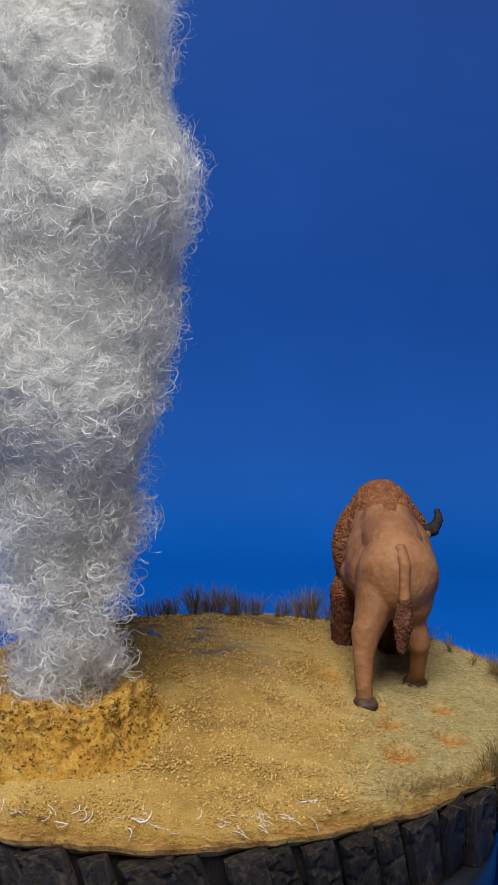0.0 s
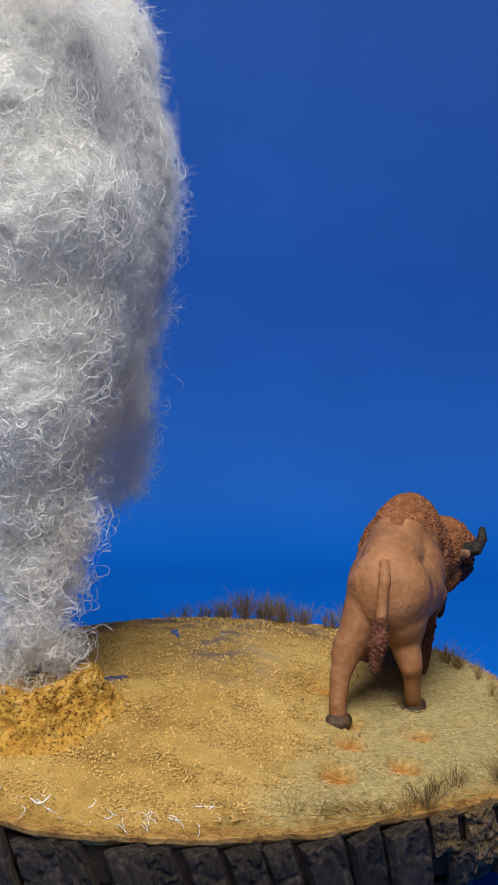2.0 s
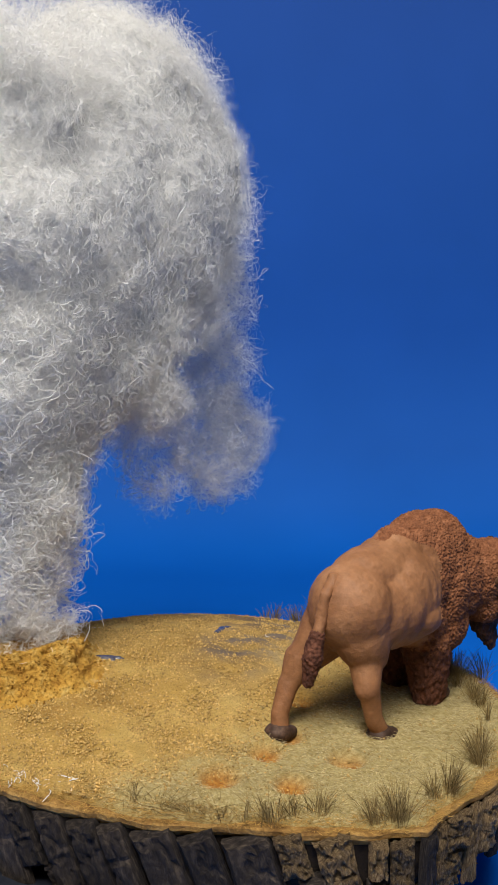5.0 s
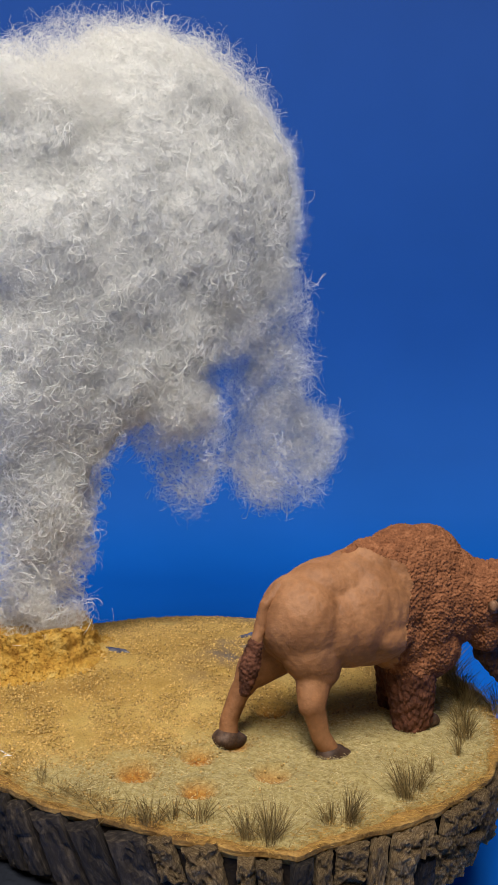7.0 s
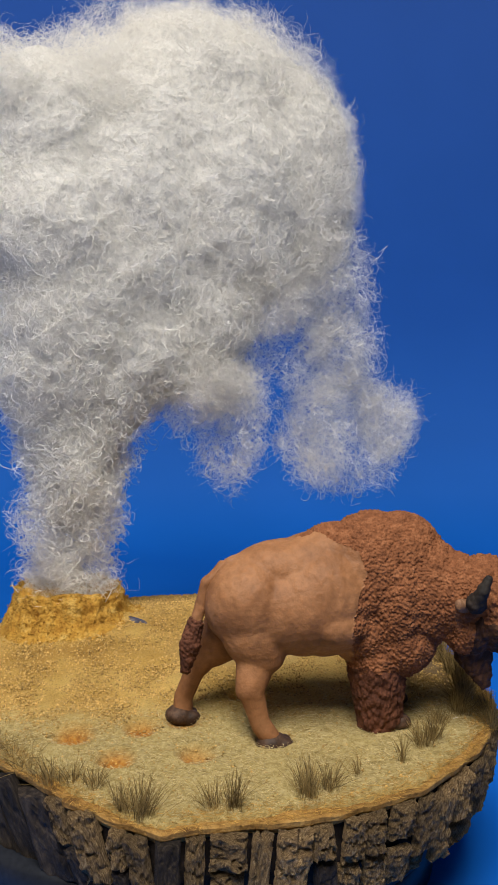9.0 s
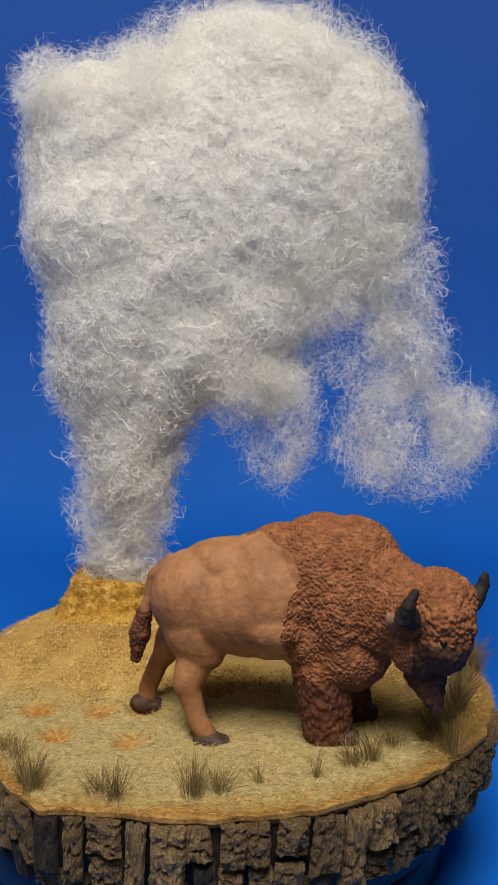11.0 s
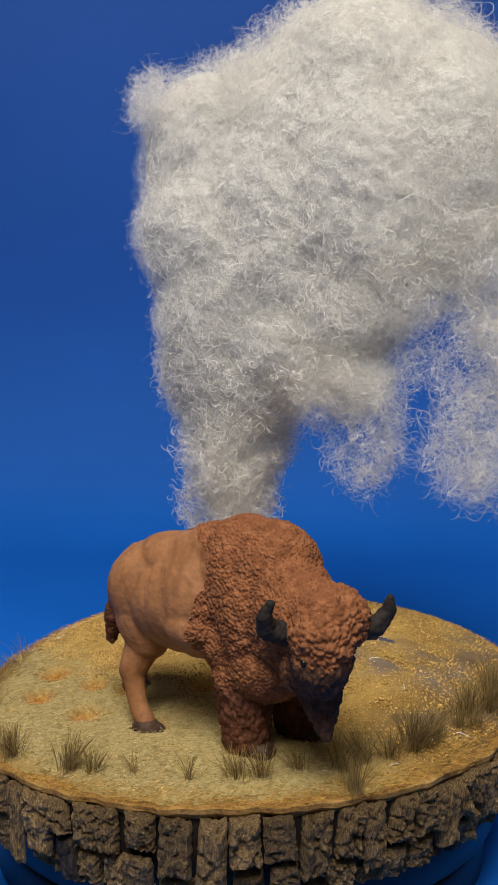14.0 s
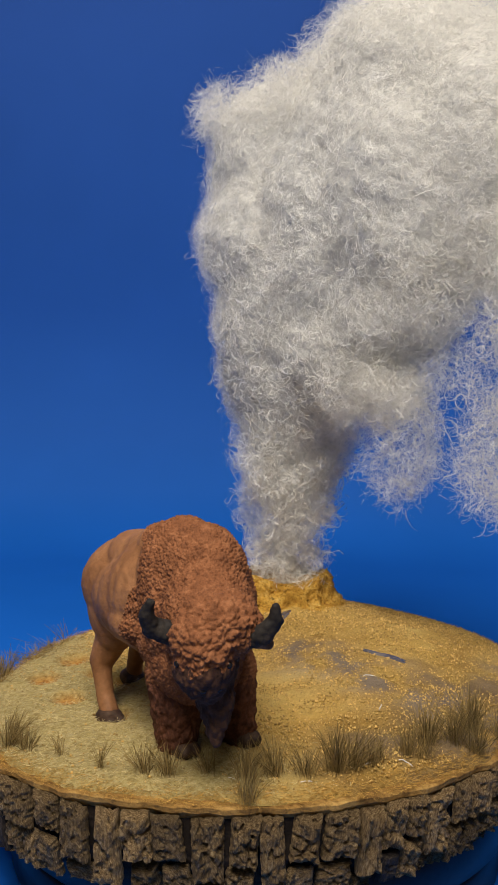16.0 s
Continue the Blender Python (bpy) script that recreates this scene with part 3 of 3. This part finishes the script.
        add("hoof", sculpt("hoof", pts, 0.5, 2, 0.3, 300, 9), HOOF, "dark cloven hoof")
    return bison


build_bison()

# puffs of the cotton steam: centre, radii in millimetres, and how dense
PUFFS = [
    ((-71, -73, 38), (22, 23, 20), 1),
    ((-73, -74, 70), (25, 29, 24), 1),
    ((-72, -70, 94), (28, 29, 26), 1),
    ((-78, -70, 112), (38, 34, 36), 1),
    ((-71, -79, 146), (37, 38, 41), 1),
    ((-69, -75, 172), (40, 40, 46), 1),
    ((-77, -42, 158), (38, 44, 38), 1),
    ((-79, -42, 195), (42, 50, 46), 1),
    ((-83, -6, 176), (36, 34, 36), 1),
    ((-80, -42, 228), (46, 52, 58), 1),
    ((-72, -62, 180), (40, 44, 48), 1),
    ((-86, 0, 235), (46, 55, 60), 1),
    ((-74, -56, 136), (32, 34, 34), 1),
    ((-85, 0, 210), (42, 50, 44), 1),
    ((-63, -82, 211), (40, 41, 44), 1),
    ((-69, -87, 254), (36, 41, 49), 1),
    ((-90, -25, 250), (50, 62, 66), 1),
    ((-90, -10, 285), (42, 58, 46), 0.8),
    ((-99, 33, 246), (40, 49, 71), 0.9),
    ((-95, 48, 232), (42, 28, 54), 0.6),
    ((-103, 50, 228), (37, 29, 58), 0.4),
    ((-90, -15, 294), (39, 76, 40), 0.4),
    ((-46, -103, 280), (19, 21, 19), 0.6),
    ((-71, -12, 140), (25, 22, 26), 0.6),
    ((-76, 24, 180), (24, 25, 21), 0.6),
    ((-80, 10, 115), (19, 22, 36), 0.5),
    ((-73, 6, 136), (18, 20, 16), 0.3),
    ((-91, 56, 108), (16, 22, 30), 0.5),
    ((-105, 82, 109), (14, 36, 36), 0.5),
    ((-112, 104, 116), (21, 18, 23), 0.5),
    ((-102, 75, 156), (22, 23, 28), 0.5),
    ((-98, 62, 192), (27, 28, 40), 0.5),
    ((-76, 0, 138), (20, 20, 13), 0.5),
    ((-85, 34, 148), (18, 20, 15), 0.10),
    ((-62, -64, 284), (25, 30, 24), 0.6),
    ((-91, 57, 148), (20, 13, 21), 0.14),
]


def build_steam():
    rng = np.random.default_rng(5)
    foot = stood(*CONE_AT) + 0.011
    steam = thing("cotton_steam", "billowing white cotton wool plume rising from the geyser mound", "cotton wool", (*CONE_AT, foot))
    move = np.array((*CONE_AT, foot))
    C = np.array([p[0] for p in PUFFS], float) / 1000
    S = np.array([p[1] for p in PUFFS], float) / 1000
    dens = np.array([p[2] for p in PUFFS])
    dense = dens > 0.7
    # batting: the opaque heart of the dense puffs, thin in the open net of the column
    share = np.interp(C[:, 2], [0.03, 0.075, 0.10, 0.15], [0.38, 0.50, 0.68, 0.88])
    core = sculpt("batting", [(c * 1000, s * 1000 * f) for c, s, f in zip(C[dense], S[dense], share[dense])], 1.7, 60)
    nv = len(core.vertices)
    co, no = np.empty(nv * 3, np.float32), np.empty(nv * 3, np.float32)
    core.vertices.foreach_get("co", co)
    core.vertex_normals.foreach_get("vector", no)
    co, no = co.reshape(-1, 3).astype(float), no.reshape(-1, 3).astype(float)
    lump = np.array([0.0028 * noise.fractal(Vector(c) * 26, 1, 2, 3) + 0.0018 * noise.fractal(Vector(c) * 150, 1, 2, 4) for c in co])
    lump = np.where(co[:, 2] < 0.055, lump * 0.4, lump)
    co = co + no * lump[:, None]
    core.vertices.foreach_set("co", (co - move).astype(np.float32).ravel())
    core.update()
    link("batting", core, BATTING, steam, "dense white wadding")

    def inside(c, s, m, low, power):
        u = rng.normal(size=(m, 3))
        u /= np.linalg.norm(u, axis=1, keepdims=True)
        return c + u * (low + (1 - low) * rng.random((m, 1)) ** power) * s

    def seeds(on_core, in_wisps, in_column, coat):
        """Where strands begin: on the batting's coat, in the thin wisps, in the open column."""
        pick = rng.integers(0, nv, on_core)
        up = rng.random((on_core, 1)) ** 1.3 * coat
        parts = [co[pick] + no[pick] * up]
        area = S[~dense][:, 0] * S[~dense][:, 1]
        for c, s, d in zip(C[~dense], S[~dense], dens[~dense]):
            parts.append(inside(c, s, int(in_wisps * min(1, d / 0.4) * s[0] * s[1] / area.sum()), 0.3, 0.5))
        for c, s, f in zip(C[:5], S[:5], (0.22, 0.25, 0.25, 0.18, 0.10)):
            parts.append(inside(c, s, int(in_column * f), 0.55, 0.8))
        P = np.concatenate(parts)
        N = np.zeros_like(P)
        N[:on_core] = no[pick]
        height = np.full(len(P), 0.75)
        height[:on_core] = up[:, 0] / coat
        return P, N, height

    def strands(P, N, height, k, step, curl, wander, gap, above=9.0, thin=0.0):
        clump = np.array([noise.noise(Vector(p) * 70) + 0.6 * noise.noise(Vector(p) * 190) for p in P])
        low = np.where(P[:, 2] < thin, 0.5, 0.0) * (np.abs(N).sum(1) > 0)
        keep = (rng.random(len(P)) > low) & (clump > gap + 0.55 * height) & (rng.random(len(P)) > np.clip((P[:, 2] - above) / 0.06, 0, 0.75))
        P, N = P[keep], N[keep]
        n = len(P)
        flow = np.array([noise.noise_vector(Vector(p) * 30) for p in P])
        loose = np.abs(N).sum(1, keepdims=True) == 0
        paths = np.empty((n, k, 3))
        dirs = rng.normal(size=(n, 3)) * 0.5 + flow * 2.2
        dirs -= 0.92 * N * (dirs * N).sum(1, keepdims=True)
        dirs /= np.linalg.norm(dirs, axis=1, keepdims=True)
        axis = rng.normal(size=(n, 3)) + 1.2 * N
        axis /= np.linalg.norm(axis, axis=1, keepdims=True)
        turn = rng.uniform(curl[0], curl[1], (n, 1))
        pace = rng.uniform(step[0], step[1], (n, 1))
        home = P.copy()
        for i in range(k):
            paths[:, i] = P
            axis = axis + rng.normal(size=(n, 3)) * wander
            axis /= np.linalg.norm(axis, axis=1, keepdims=True)
            dirs = dirs + turn * np.cross(axis, dirs) + rng.normal(size=(n, 3)) * 0.22
            away = ((P - home) * N).sum(1, keepdims=True)
            dirs = dirs - N * np.clip(away / 0.0025, -1, 1) * 0.4
            dirs = dirs - np.where(loose, (P - home) / 0.012 * 0.25, 0)
            dirs /= np.linalg.norm(dirs, axis=1, keepdims=True)
            P = P + dirs * pace
        return paths

    paths = strands(*seeds(62000, 104000, 15000, 0.0058), 8, (0.0007, 0.0022), (0.1, 0.75), 0.12, -0.72, thin=0.16)
    me = ribbons("fibre_tangle", paths - move, rng.uniform(0.00003, 0.00008, len(paths)), rng)
    tagged(link("fibre_tangle", me, COTTON, steam, "tangled loose white fibres"), kind="stuff")
    # matted locks, thicker and longer, crimped all the way
    paths = strands(*seeds(15000, 11000, 8500, 0.0046), 18, (0.0008, 0.0016), (0.15, 0.75), 0.3, -0.45, above=0.19)
    me = ribbons("matted_lock", paths - move, rng.uniform(0.00008, 0.00018, len(paths)), rng)
    tagged(link("matted_lock", me, COTTON, steam, "crimped locks of matted white fibre"), kind="stuff")
    return steam


build_steam()

# ---- growth and litter on the ground ----


def build_turf():
    """Short straw flock lying over the meadow half of the ground."""
    rng = np.random.default_rng(11)
    n = 90000
    a, f = rng.uniform(-math.pi, math.pi, n), np.sqrt(rng.random(n)) * 0.955
    r = rim(a) * f
    x, y = r * np.cos(a), r * np.sin(a)
    keep = rng.random(n) < turf_amount(x, y)
    for px, py, pr in PITS:
        keep &= np.hypot(x - px / 1000, y - py / 1000) > pr / 1000 * rng.uniform(0.75, 1.15, n)
    x, y = x[keep], y[keep]
    n = len(x)
    z = ground_height(x, y) + 0.0002
    t = rng.uniform(0, 2 * math.pi, n)
    up = rng.uniform(0.05, 0.55, n)
    length = rng.uniform(0.0010, 0.0030, n)
    d = np.stack([np.cos(t) * np.cos(up), np.sin(t) * np.cos(up), np.sin(up)], -1) * length[:, None]
    p0 = np.stack([x, y, z], -1)
    sag = np.array([0, 0, -0.12])
    paths = np.stack([p0, p0 + 0.55 * d, p0 + d + sag * length[:, None]], 1)
    ob = link("straw_flock", ribbons("straw_flock", paths, rng.uniform(0.00003, 0.00008, n), rng), STRAW)
    tagged(ob, "short pale straw flock matted over the meadow ground", "grass", kind="stuff")


build_turf()


def build_grit():
    rng = np.random.default_rng(12)
    n = 76000
    a, f = rng.uniform(-math.pi, math.pi, n), np.sqrt(rng.random(n)) * 0.95
    r = rim(a) * f
    x, y = r * np.cos(a), r * np.sin(a)
    patch = np.array([noise.noise(Vector((p * 45, q * 45, 3))) for p, q in zip(x, y)])
    near = np.exp(-(np.hypot(x - CONE_AT[0], y - CONE_AT[1]) / 0.07) ** 2) + np.exp(-(np.hypot(x + 0.01, y + 0.09) / 0.06) ** 2)
    cone = np.hypot(x - CONE_AT[0], y - CONE_AT[1]) < 0.034
    keep = (rng.random(n) < (0.55 + near) * np.clip(0.85 + 0.6 * patch, 0, 1) * (1 - 0.9 * turf_amount(x, y))) & ~cone
    x, y = x[keep], y[keep]
    n = len(x)
    s = 0.00016 + 0.00055 * rng.random((n, 1, 1)) ** 2 * rng.uniform(0.6, 1.2, (n, 1, 3))
    c = np.stack([x, y, ground_height(x, y) + 0.0002], -1)[:, None]
    unit = np.array([(1, 0, 0), (0, 1, 0), (-1, 0, 0), (0, -1, 0), (0, 0, 1), (0, 0, -1)], float)
    verts = (c + (unit + rng.normal(size=(n, 6, 3)) * 0.25) * s).reshape(-1, 3)
    tri = np.array([(0, 1, 4), (1, 2, 4), (2, 3, 4), (3, 0, 4), (1, 0, 5), (2, 1, 5), (3, 2, 5), (0, 3, 5)])
    faces = (np.arange(n)[:, None, None] * 6 + tri).reshape(-1, 3)
    tagged(link("sand_grit", fast_mesh("sand_grit", verts, faces, False), GRAIN), "coarse ochre sand grains scattered on the ground", "sand", kind="stuff")


build_grit()


def build_fringe():
    """Ochre fibres of scatter caught along the slab's cut edge."""
    rng = np.random.default_rng(15)
    n = 15000
    a = rng.uniform(-math.pi, math.pi, n)
    f = 0.992 - 0.075 * rng.random(n) ** 1.4
    r = rim(a) * f
    x, y = r * np.cos(a), r * np.sin(a)
    t = a + math.pi / 2 + rng.normal(size=n) * 0.8
    length = rng.uniform(0.0010, 0.0036, n)
    z = np.maximum(ground_height(x, y), 0.0016 + tilt(x, y)) + 0.0001
    d = np.stack([np.cos(t), np.sin(t), rng.uniform(-0.05, 0.25, n)], -1) * length[:, None]
    p0 = np.stack([x, y, z], -1)
    bow = rng.normal(size=(n, 3)) * 0.0005
    ob = link("ochre_scatter", ribbons("ochre_scatter", np.stack([p0, p0 + 0.5 * d + bow, p0 + d], 1), rng.uniform(0.00004, 0.00011, n), rng), FRINGE)
    tagged(ob, "matted ochre fibre scatter along the slab's cut edge", "scatter", kind="stuff")


build_fringe()

# x, y in millimetres, blade height, spread, blades
TUFTS = [
    (45, -102, 9, 3, 10), (54, -96, 4.5, 6, 60), (64, -90, 4.5, 6, 60), (73, -85, 5, 5, 50), (88, -75, 8, 3.5, 45), (97, -60, 8, 3, 40), (91, -67, 6, 3, 30),
    (118, -44, 11, 3.2, 80), (113, -50, 9, 2.5, 45), (120, -14, 11, 2.5, 60), (117, -21, 8, 2.5, 35), (116, 12, 11, 3.2, 80), (112, 20, 9, 2.5, 40),
    (97, 51, 8, 0.9, 18), (86, 63, 9, 3, 50), (80, 69, 9, 3, 50), (68, 76, 8, 3, 40), (59, 87, 11, 3, 60), (50, 91, 11, 3, 60), (66, 98, 12, 2.2, 45),
    (30, 100, 14, 3.2, 110), (23, 101, 12, 2.5, 60), (11, 102, 9, 1.2, 16), (-12, 101, 12, 3.2, 100), (-22, 105, 13, 3, 80), (-35, 101, 14, 3.5, 110),
    (-47, 106, 11, 3, 60), (-60, 104, 10, 3, 50), (-70, 98, 9, 2.5, 35), (0, 103, 10, 3, 50), (16, 102, 9, 2.5, 40), (-28, 111, 11, 3, 70), (-53, 111, 11, 3, 60), (41, 97, 10, 3, 50), (-5, 107, 8, 3, 40), (-79, 100, 8, 3, 30), (104, 32, 8, 1.5, 14), (82, -82, 11, 1.6, 8),
]


def build_tufts():
    rng = np.random.default_rng(13)
    for x, y, h, spread, blades in TUFTS:
        blades = int(blades * 1.6)
        ax, ay = x / 1000, y / 1000
        at = np.array((ax, ay, stood(ax, ay, 0.0004)))
        root = rng.normal(size=(blades, 2)) * spread / 1900
        lean = root * rng.uniform(0.2, 1.6, (blades, 1)) * 1.2 + rng.normal(size=(blades, 2)) * h / 1000 * 0.27 + rng.normal(size=2) * h / 1000 * 0.12
        height = h / 1000 * rng.uniform(0.4, 1.0, blades) * (1.1 if h < 6 else 1.5)
        pts = []
        for s in (0, 0.35, 0.7, 1.0):
            pts.append(np.concatenate([root + lean * s ** 1.6, (height * s * (1 - 0.08 * s))[:, None]], 1))
        me = fibres("grass_tuft", np.stack(pts, 1), rng.uniform(0.00005, 0.00012, blades), rng)
        ob = link("grass_tuft", me, TUFT)
        ob.location = at
        low = h < 6
        tagged(ob, "low matted olive-green grass at the slab's rim" if low else ("tall dry olive-brown grass tuft near the slab's rim" if h > 10.5 else "short dry olive-brown grass tuft near the slab's rim"), "grass tuft", "grass tufts round the rim")


build_tufts()


def build_litter():
    """White curled threads and shiny pools left by the modelling water."""
    rng = np.random.default_rng(14)
    spots = []
    for i in range(52):
        a = math.radians(rng.uniform(-128, -78))
        f = rng.uniform(0.915, 0.965)
        spots.append((float(rim(a)) * f * math.cos(a), float(rim(a)) * f * math.sin(a), rng.uniform(0.6, 1.2)))
    spots += [(0.045, 0.099, 0.9), (0.006, 0.105, 1.2), (0.020, 0.102, 0.9), (0.064, 0.083, 0.6), (-0.027, 0.047, 1.2), (-0.014, 0.072, 1.0), (0.013, -0.110, 1.6), (-0.041, -0.123, 1.8), (-0.027, -0.121, 1.5)]
    n, k = len(spots), 10
    S = np.array(spots)
    ang = np.arctan2(S[:, 1], S[:, 0]) + math.pi / 2 + rng.normal(size=n) * 0.35
    bend = rng.normal(size=n) * 0.16
    P = S[:, :2].copy()
    paths = np.empty((n, k, 3))
    for i in range(k):
        paths[:, i, :2] = P
        paths[:, i, 2] = ground_height(P[:, 0], P[:, 1]) + 0.0003
        ang = ang + bend + rng.normal(size=n) * 0.25
        P = P + np.stack([np.cos(ang), np.sin(ang)], -1) * (S[:, 2:] * 0.0006)
    me = fibres("white_residue", paths, S[:, 2] * 0.00021, rng)
    tagged(link("white_residue", me, CRYSTAL), "white curled threads of glue on the sand", "glue residue", kind="stuff")
    for cx, cy, lx, ly, turn in ((-0.051, 0.036, 0.0125, 0.0022, 118), (-0.049, -0.040, 0.006, 0.0025, 40)):
        verts, m = [], 40
        for ring in (1.0, 0.75, 0.4, 0.02):
            for j in range(m):
                b = 2 * math.pi * j / m
                q = ring * (1 + 0.25 * math.sin(3 * b + cx * 900) + 0.15 * math.sin(5 * b))
                px, py = lx * q * math.cos(b), ly * q * math.sin(b)
                c, s = math.cos(math.radians(turn)), math.sin(math.radians(turn))
                wx, wy = px * c - py * s, px * s + py * c
                verts.append((wx, wy, stood(cx + wx, cy + wy) - stood(cx, cy) + (0.0007 if ring < 1 else -0.0005)))
        faces = [(i * m + j, i * m + (j + 1) % m, (i + 1) * m + (j + 1) % m, (i + 1) * m + j) for i in range(3) for j in range(m)]
        ob = link("puddle", mesh_of("puddle", verts, faces), POOL)
        ob.location = (cx, cy, stood(cx, cy))
        tagged(ob, "small shiny blue-grey resin puddle on the sand", "puddle", "puddles on the sand")


build_litter()

# ---- bark plates round the slab ----


def bark_meshes():
    rng = np.random.default_rng(21)
    out = []
    nx, nz = 12, 17
    for v in range(28):
        rough = 1.0 if v % 2 == 0 else 0.4
        verts, faces = [], []
        skew = rng.normal(size=4) * 0.06 * rough
        for i in range(nz):
            for j in range(nx):
                u, w = j / (nx - 1), i / (nz - 1)
                edge = min(u, 1 - u, w, 1 - w)
                x = (u - 0.5) * (1 + skew[0] * (w - 0.5) * 2) + rng.normal() * 0.016 * rough
                z = (w - 0.5) * (1 + 0.25 * skew[1] * (u - 0.5) * 2) + rng.normal() * 0.016 * rough ** 2
                q = Vector((u * 3.2 + v * 7.3, w * 2.2, v * 1.9))
                scale = noise.fractal(q, 1, 2, 3)
                flake = 0.30 * math.floor(scale * 3.2 + 0.4 * noise.noise(q * 3)) + 0.25 * scale
                crack = max(0, 0.10 - abs(noise.noise(Vector((u * 1.1 + v * 3.1, w * 3.6, v * 2.3))))) / 0.10
                y = (0.0 if edge > 0.01 else -0.55) + rough * (0.55 * flake + 0.22 * noise.noise(q * 4.5)) - 0.8 * rough * crack - 0.25 * max(0, 0.14 - edge) / 0.14 + skew[2] * (u - 0.5) * 3
                verts.append((x, y, z))
        for i in range(nz - 1):
            for j in range(nx - 1):
                faces.append((i * nx + j, i * nx + j + 1, (i + 1) * nx + j + 1, (i + 1) * nx + j))
        loop = [j for j in range(nx)] + [i * nx + nx - 1 for i in range(1, nz)] + [(nz - 1) * nx + j for j in range(nx - 2, -1, -1)] + [i * nx for i in range(nz - 2, 0, -1)]
        base = len(verts)
        for q in loop:
            x, y, z = verts[q]
            verts.append((x * 0.97, -1.6, z * 0.97))
        m = len(loop)
        for q in range(m):
            faces.append((loop[(q + 1) % m], loop[q], base + q, base + (q + 1) % m))
        me = mesh_of("bark_plate", verts, faces, smooth=False)
        me.materials.append(BARK if v % 2 == 0 else BARK_DARK)
        out.append(me)
    return out


def build_bark():
    rng = np.random.default_rng(22)
    plates = bark_meshes()
    a = -math.pi
    while a < math.pi - 0.02:
        deg = math.degrees(a)
        smooth_side = -150 < deg < -38
        r = float(rim(a))
        width = rng.uniform(0.011, 0.022) if smooth_side else rng.uniform(0.007, 0.0145)
        mid = a + 0.5 * width / r
        slant = math.radians(rng.uniform(30, 42)) if smooth_side or deg < -28 else math.radians(rng.uniform(-8, 10))
        cuts = [0.0]
        while cuts[-1] < 1:
            cuts.append(cuts[-1] + (rng.uniform(0.5, 1.1) if smooth_side else rng.uniform(0.38, 0.9)))
        cuts[-1] = 1.0
        if len(cuts) > 2 and cuts[-1] - cuts[-2] < 0.15:
            del cuts[-2]
        for lo, hi in zip(cuts[:-1], cuts[1:]):
            tall = (hi - lo) * 0.031
            w = 0.5 * (lo + hi)
            z = -0.0315 * w - (0.0044 if smooth_side else 0.0010)
            ang = mid + math.tan(slant) * (0.0315 * (w - 0.5)) / r
            rr = float(rim(ang))
            f = float(np.interp(w, [0, 0.35, 0.75, 1], [1.010, 1.004, 0.980, 0.920])) - (0.012 if smooth_side else 0)
            e = 0.01
            p0, p1 = (Vector((float(rim(ang + s * e)) * math.cos(ang + s * e), float(rim(ang + s * e)) * math.sin(ang + s * e), 0)) for s in (-1, 1))
            along = (p1 - p0).normalized()
            out = Vector((along.y, -along.x, 0))
            tip = Matrix.Rotation(math.radians(float(np.interp(w, [0, 0.5, 1], [-1, -5, -20])) + rng.normal() * 1.5), 4, "X")
            basis = Matrix((along, out, Vector((0, 0, 1)))).transposed().to_4x4()
            lean = Matrix(((1, 0, -math.tan(slant), 0), (0, 1, 0, 0), (0, 0, 1, 0), (0, 0, 0, 1)))
            thick = rng.uniform(0.0018, 0.0036)
            m = Matrix.Translation((rr * f * math.cos(ang), rr * f * math.sin(ang), z + (1 - 0.8 * w) * float(tilt(rr * math.cos(ang), rr * math.sin(ang))))) @ basis @ tip @ lean @ Matrix.Diagonal((width * (rng.uniform(0.86, 0.94) if smooth_side else rng.uniform(0.82, 0.92)), thick, tall * (0.985 if smooth_side else 0.95), 1))
            # Dark plates by bearing: partly real bark tone, partly shade put into colour.
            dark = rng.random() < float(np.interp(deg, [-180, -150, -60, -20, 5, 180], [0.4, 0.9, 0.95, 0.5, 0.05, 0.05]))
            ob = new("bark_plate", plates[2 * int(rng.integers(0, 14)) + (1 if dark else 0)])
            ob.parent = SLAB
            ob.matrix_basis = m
        a += width / r


build_bark()

# ---- what turns ----
TURNING = [ob for ob in scene.objects if ob.parent is None and ob.type in {"EMPTY", "MESH"} and ob.name not in {"backdrop", "floor"}]


def motions():
    for ob in TURNING:
        rest = ob.matrix_basis.copy()
        walk(ob, [(t, pose(0, 0, 0, 0, 0, -a) @ rest) for t, a, *_ in ROWS])


motions()
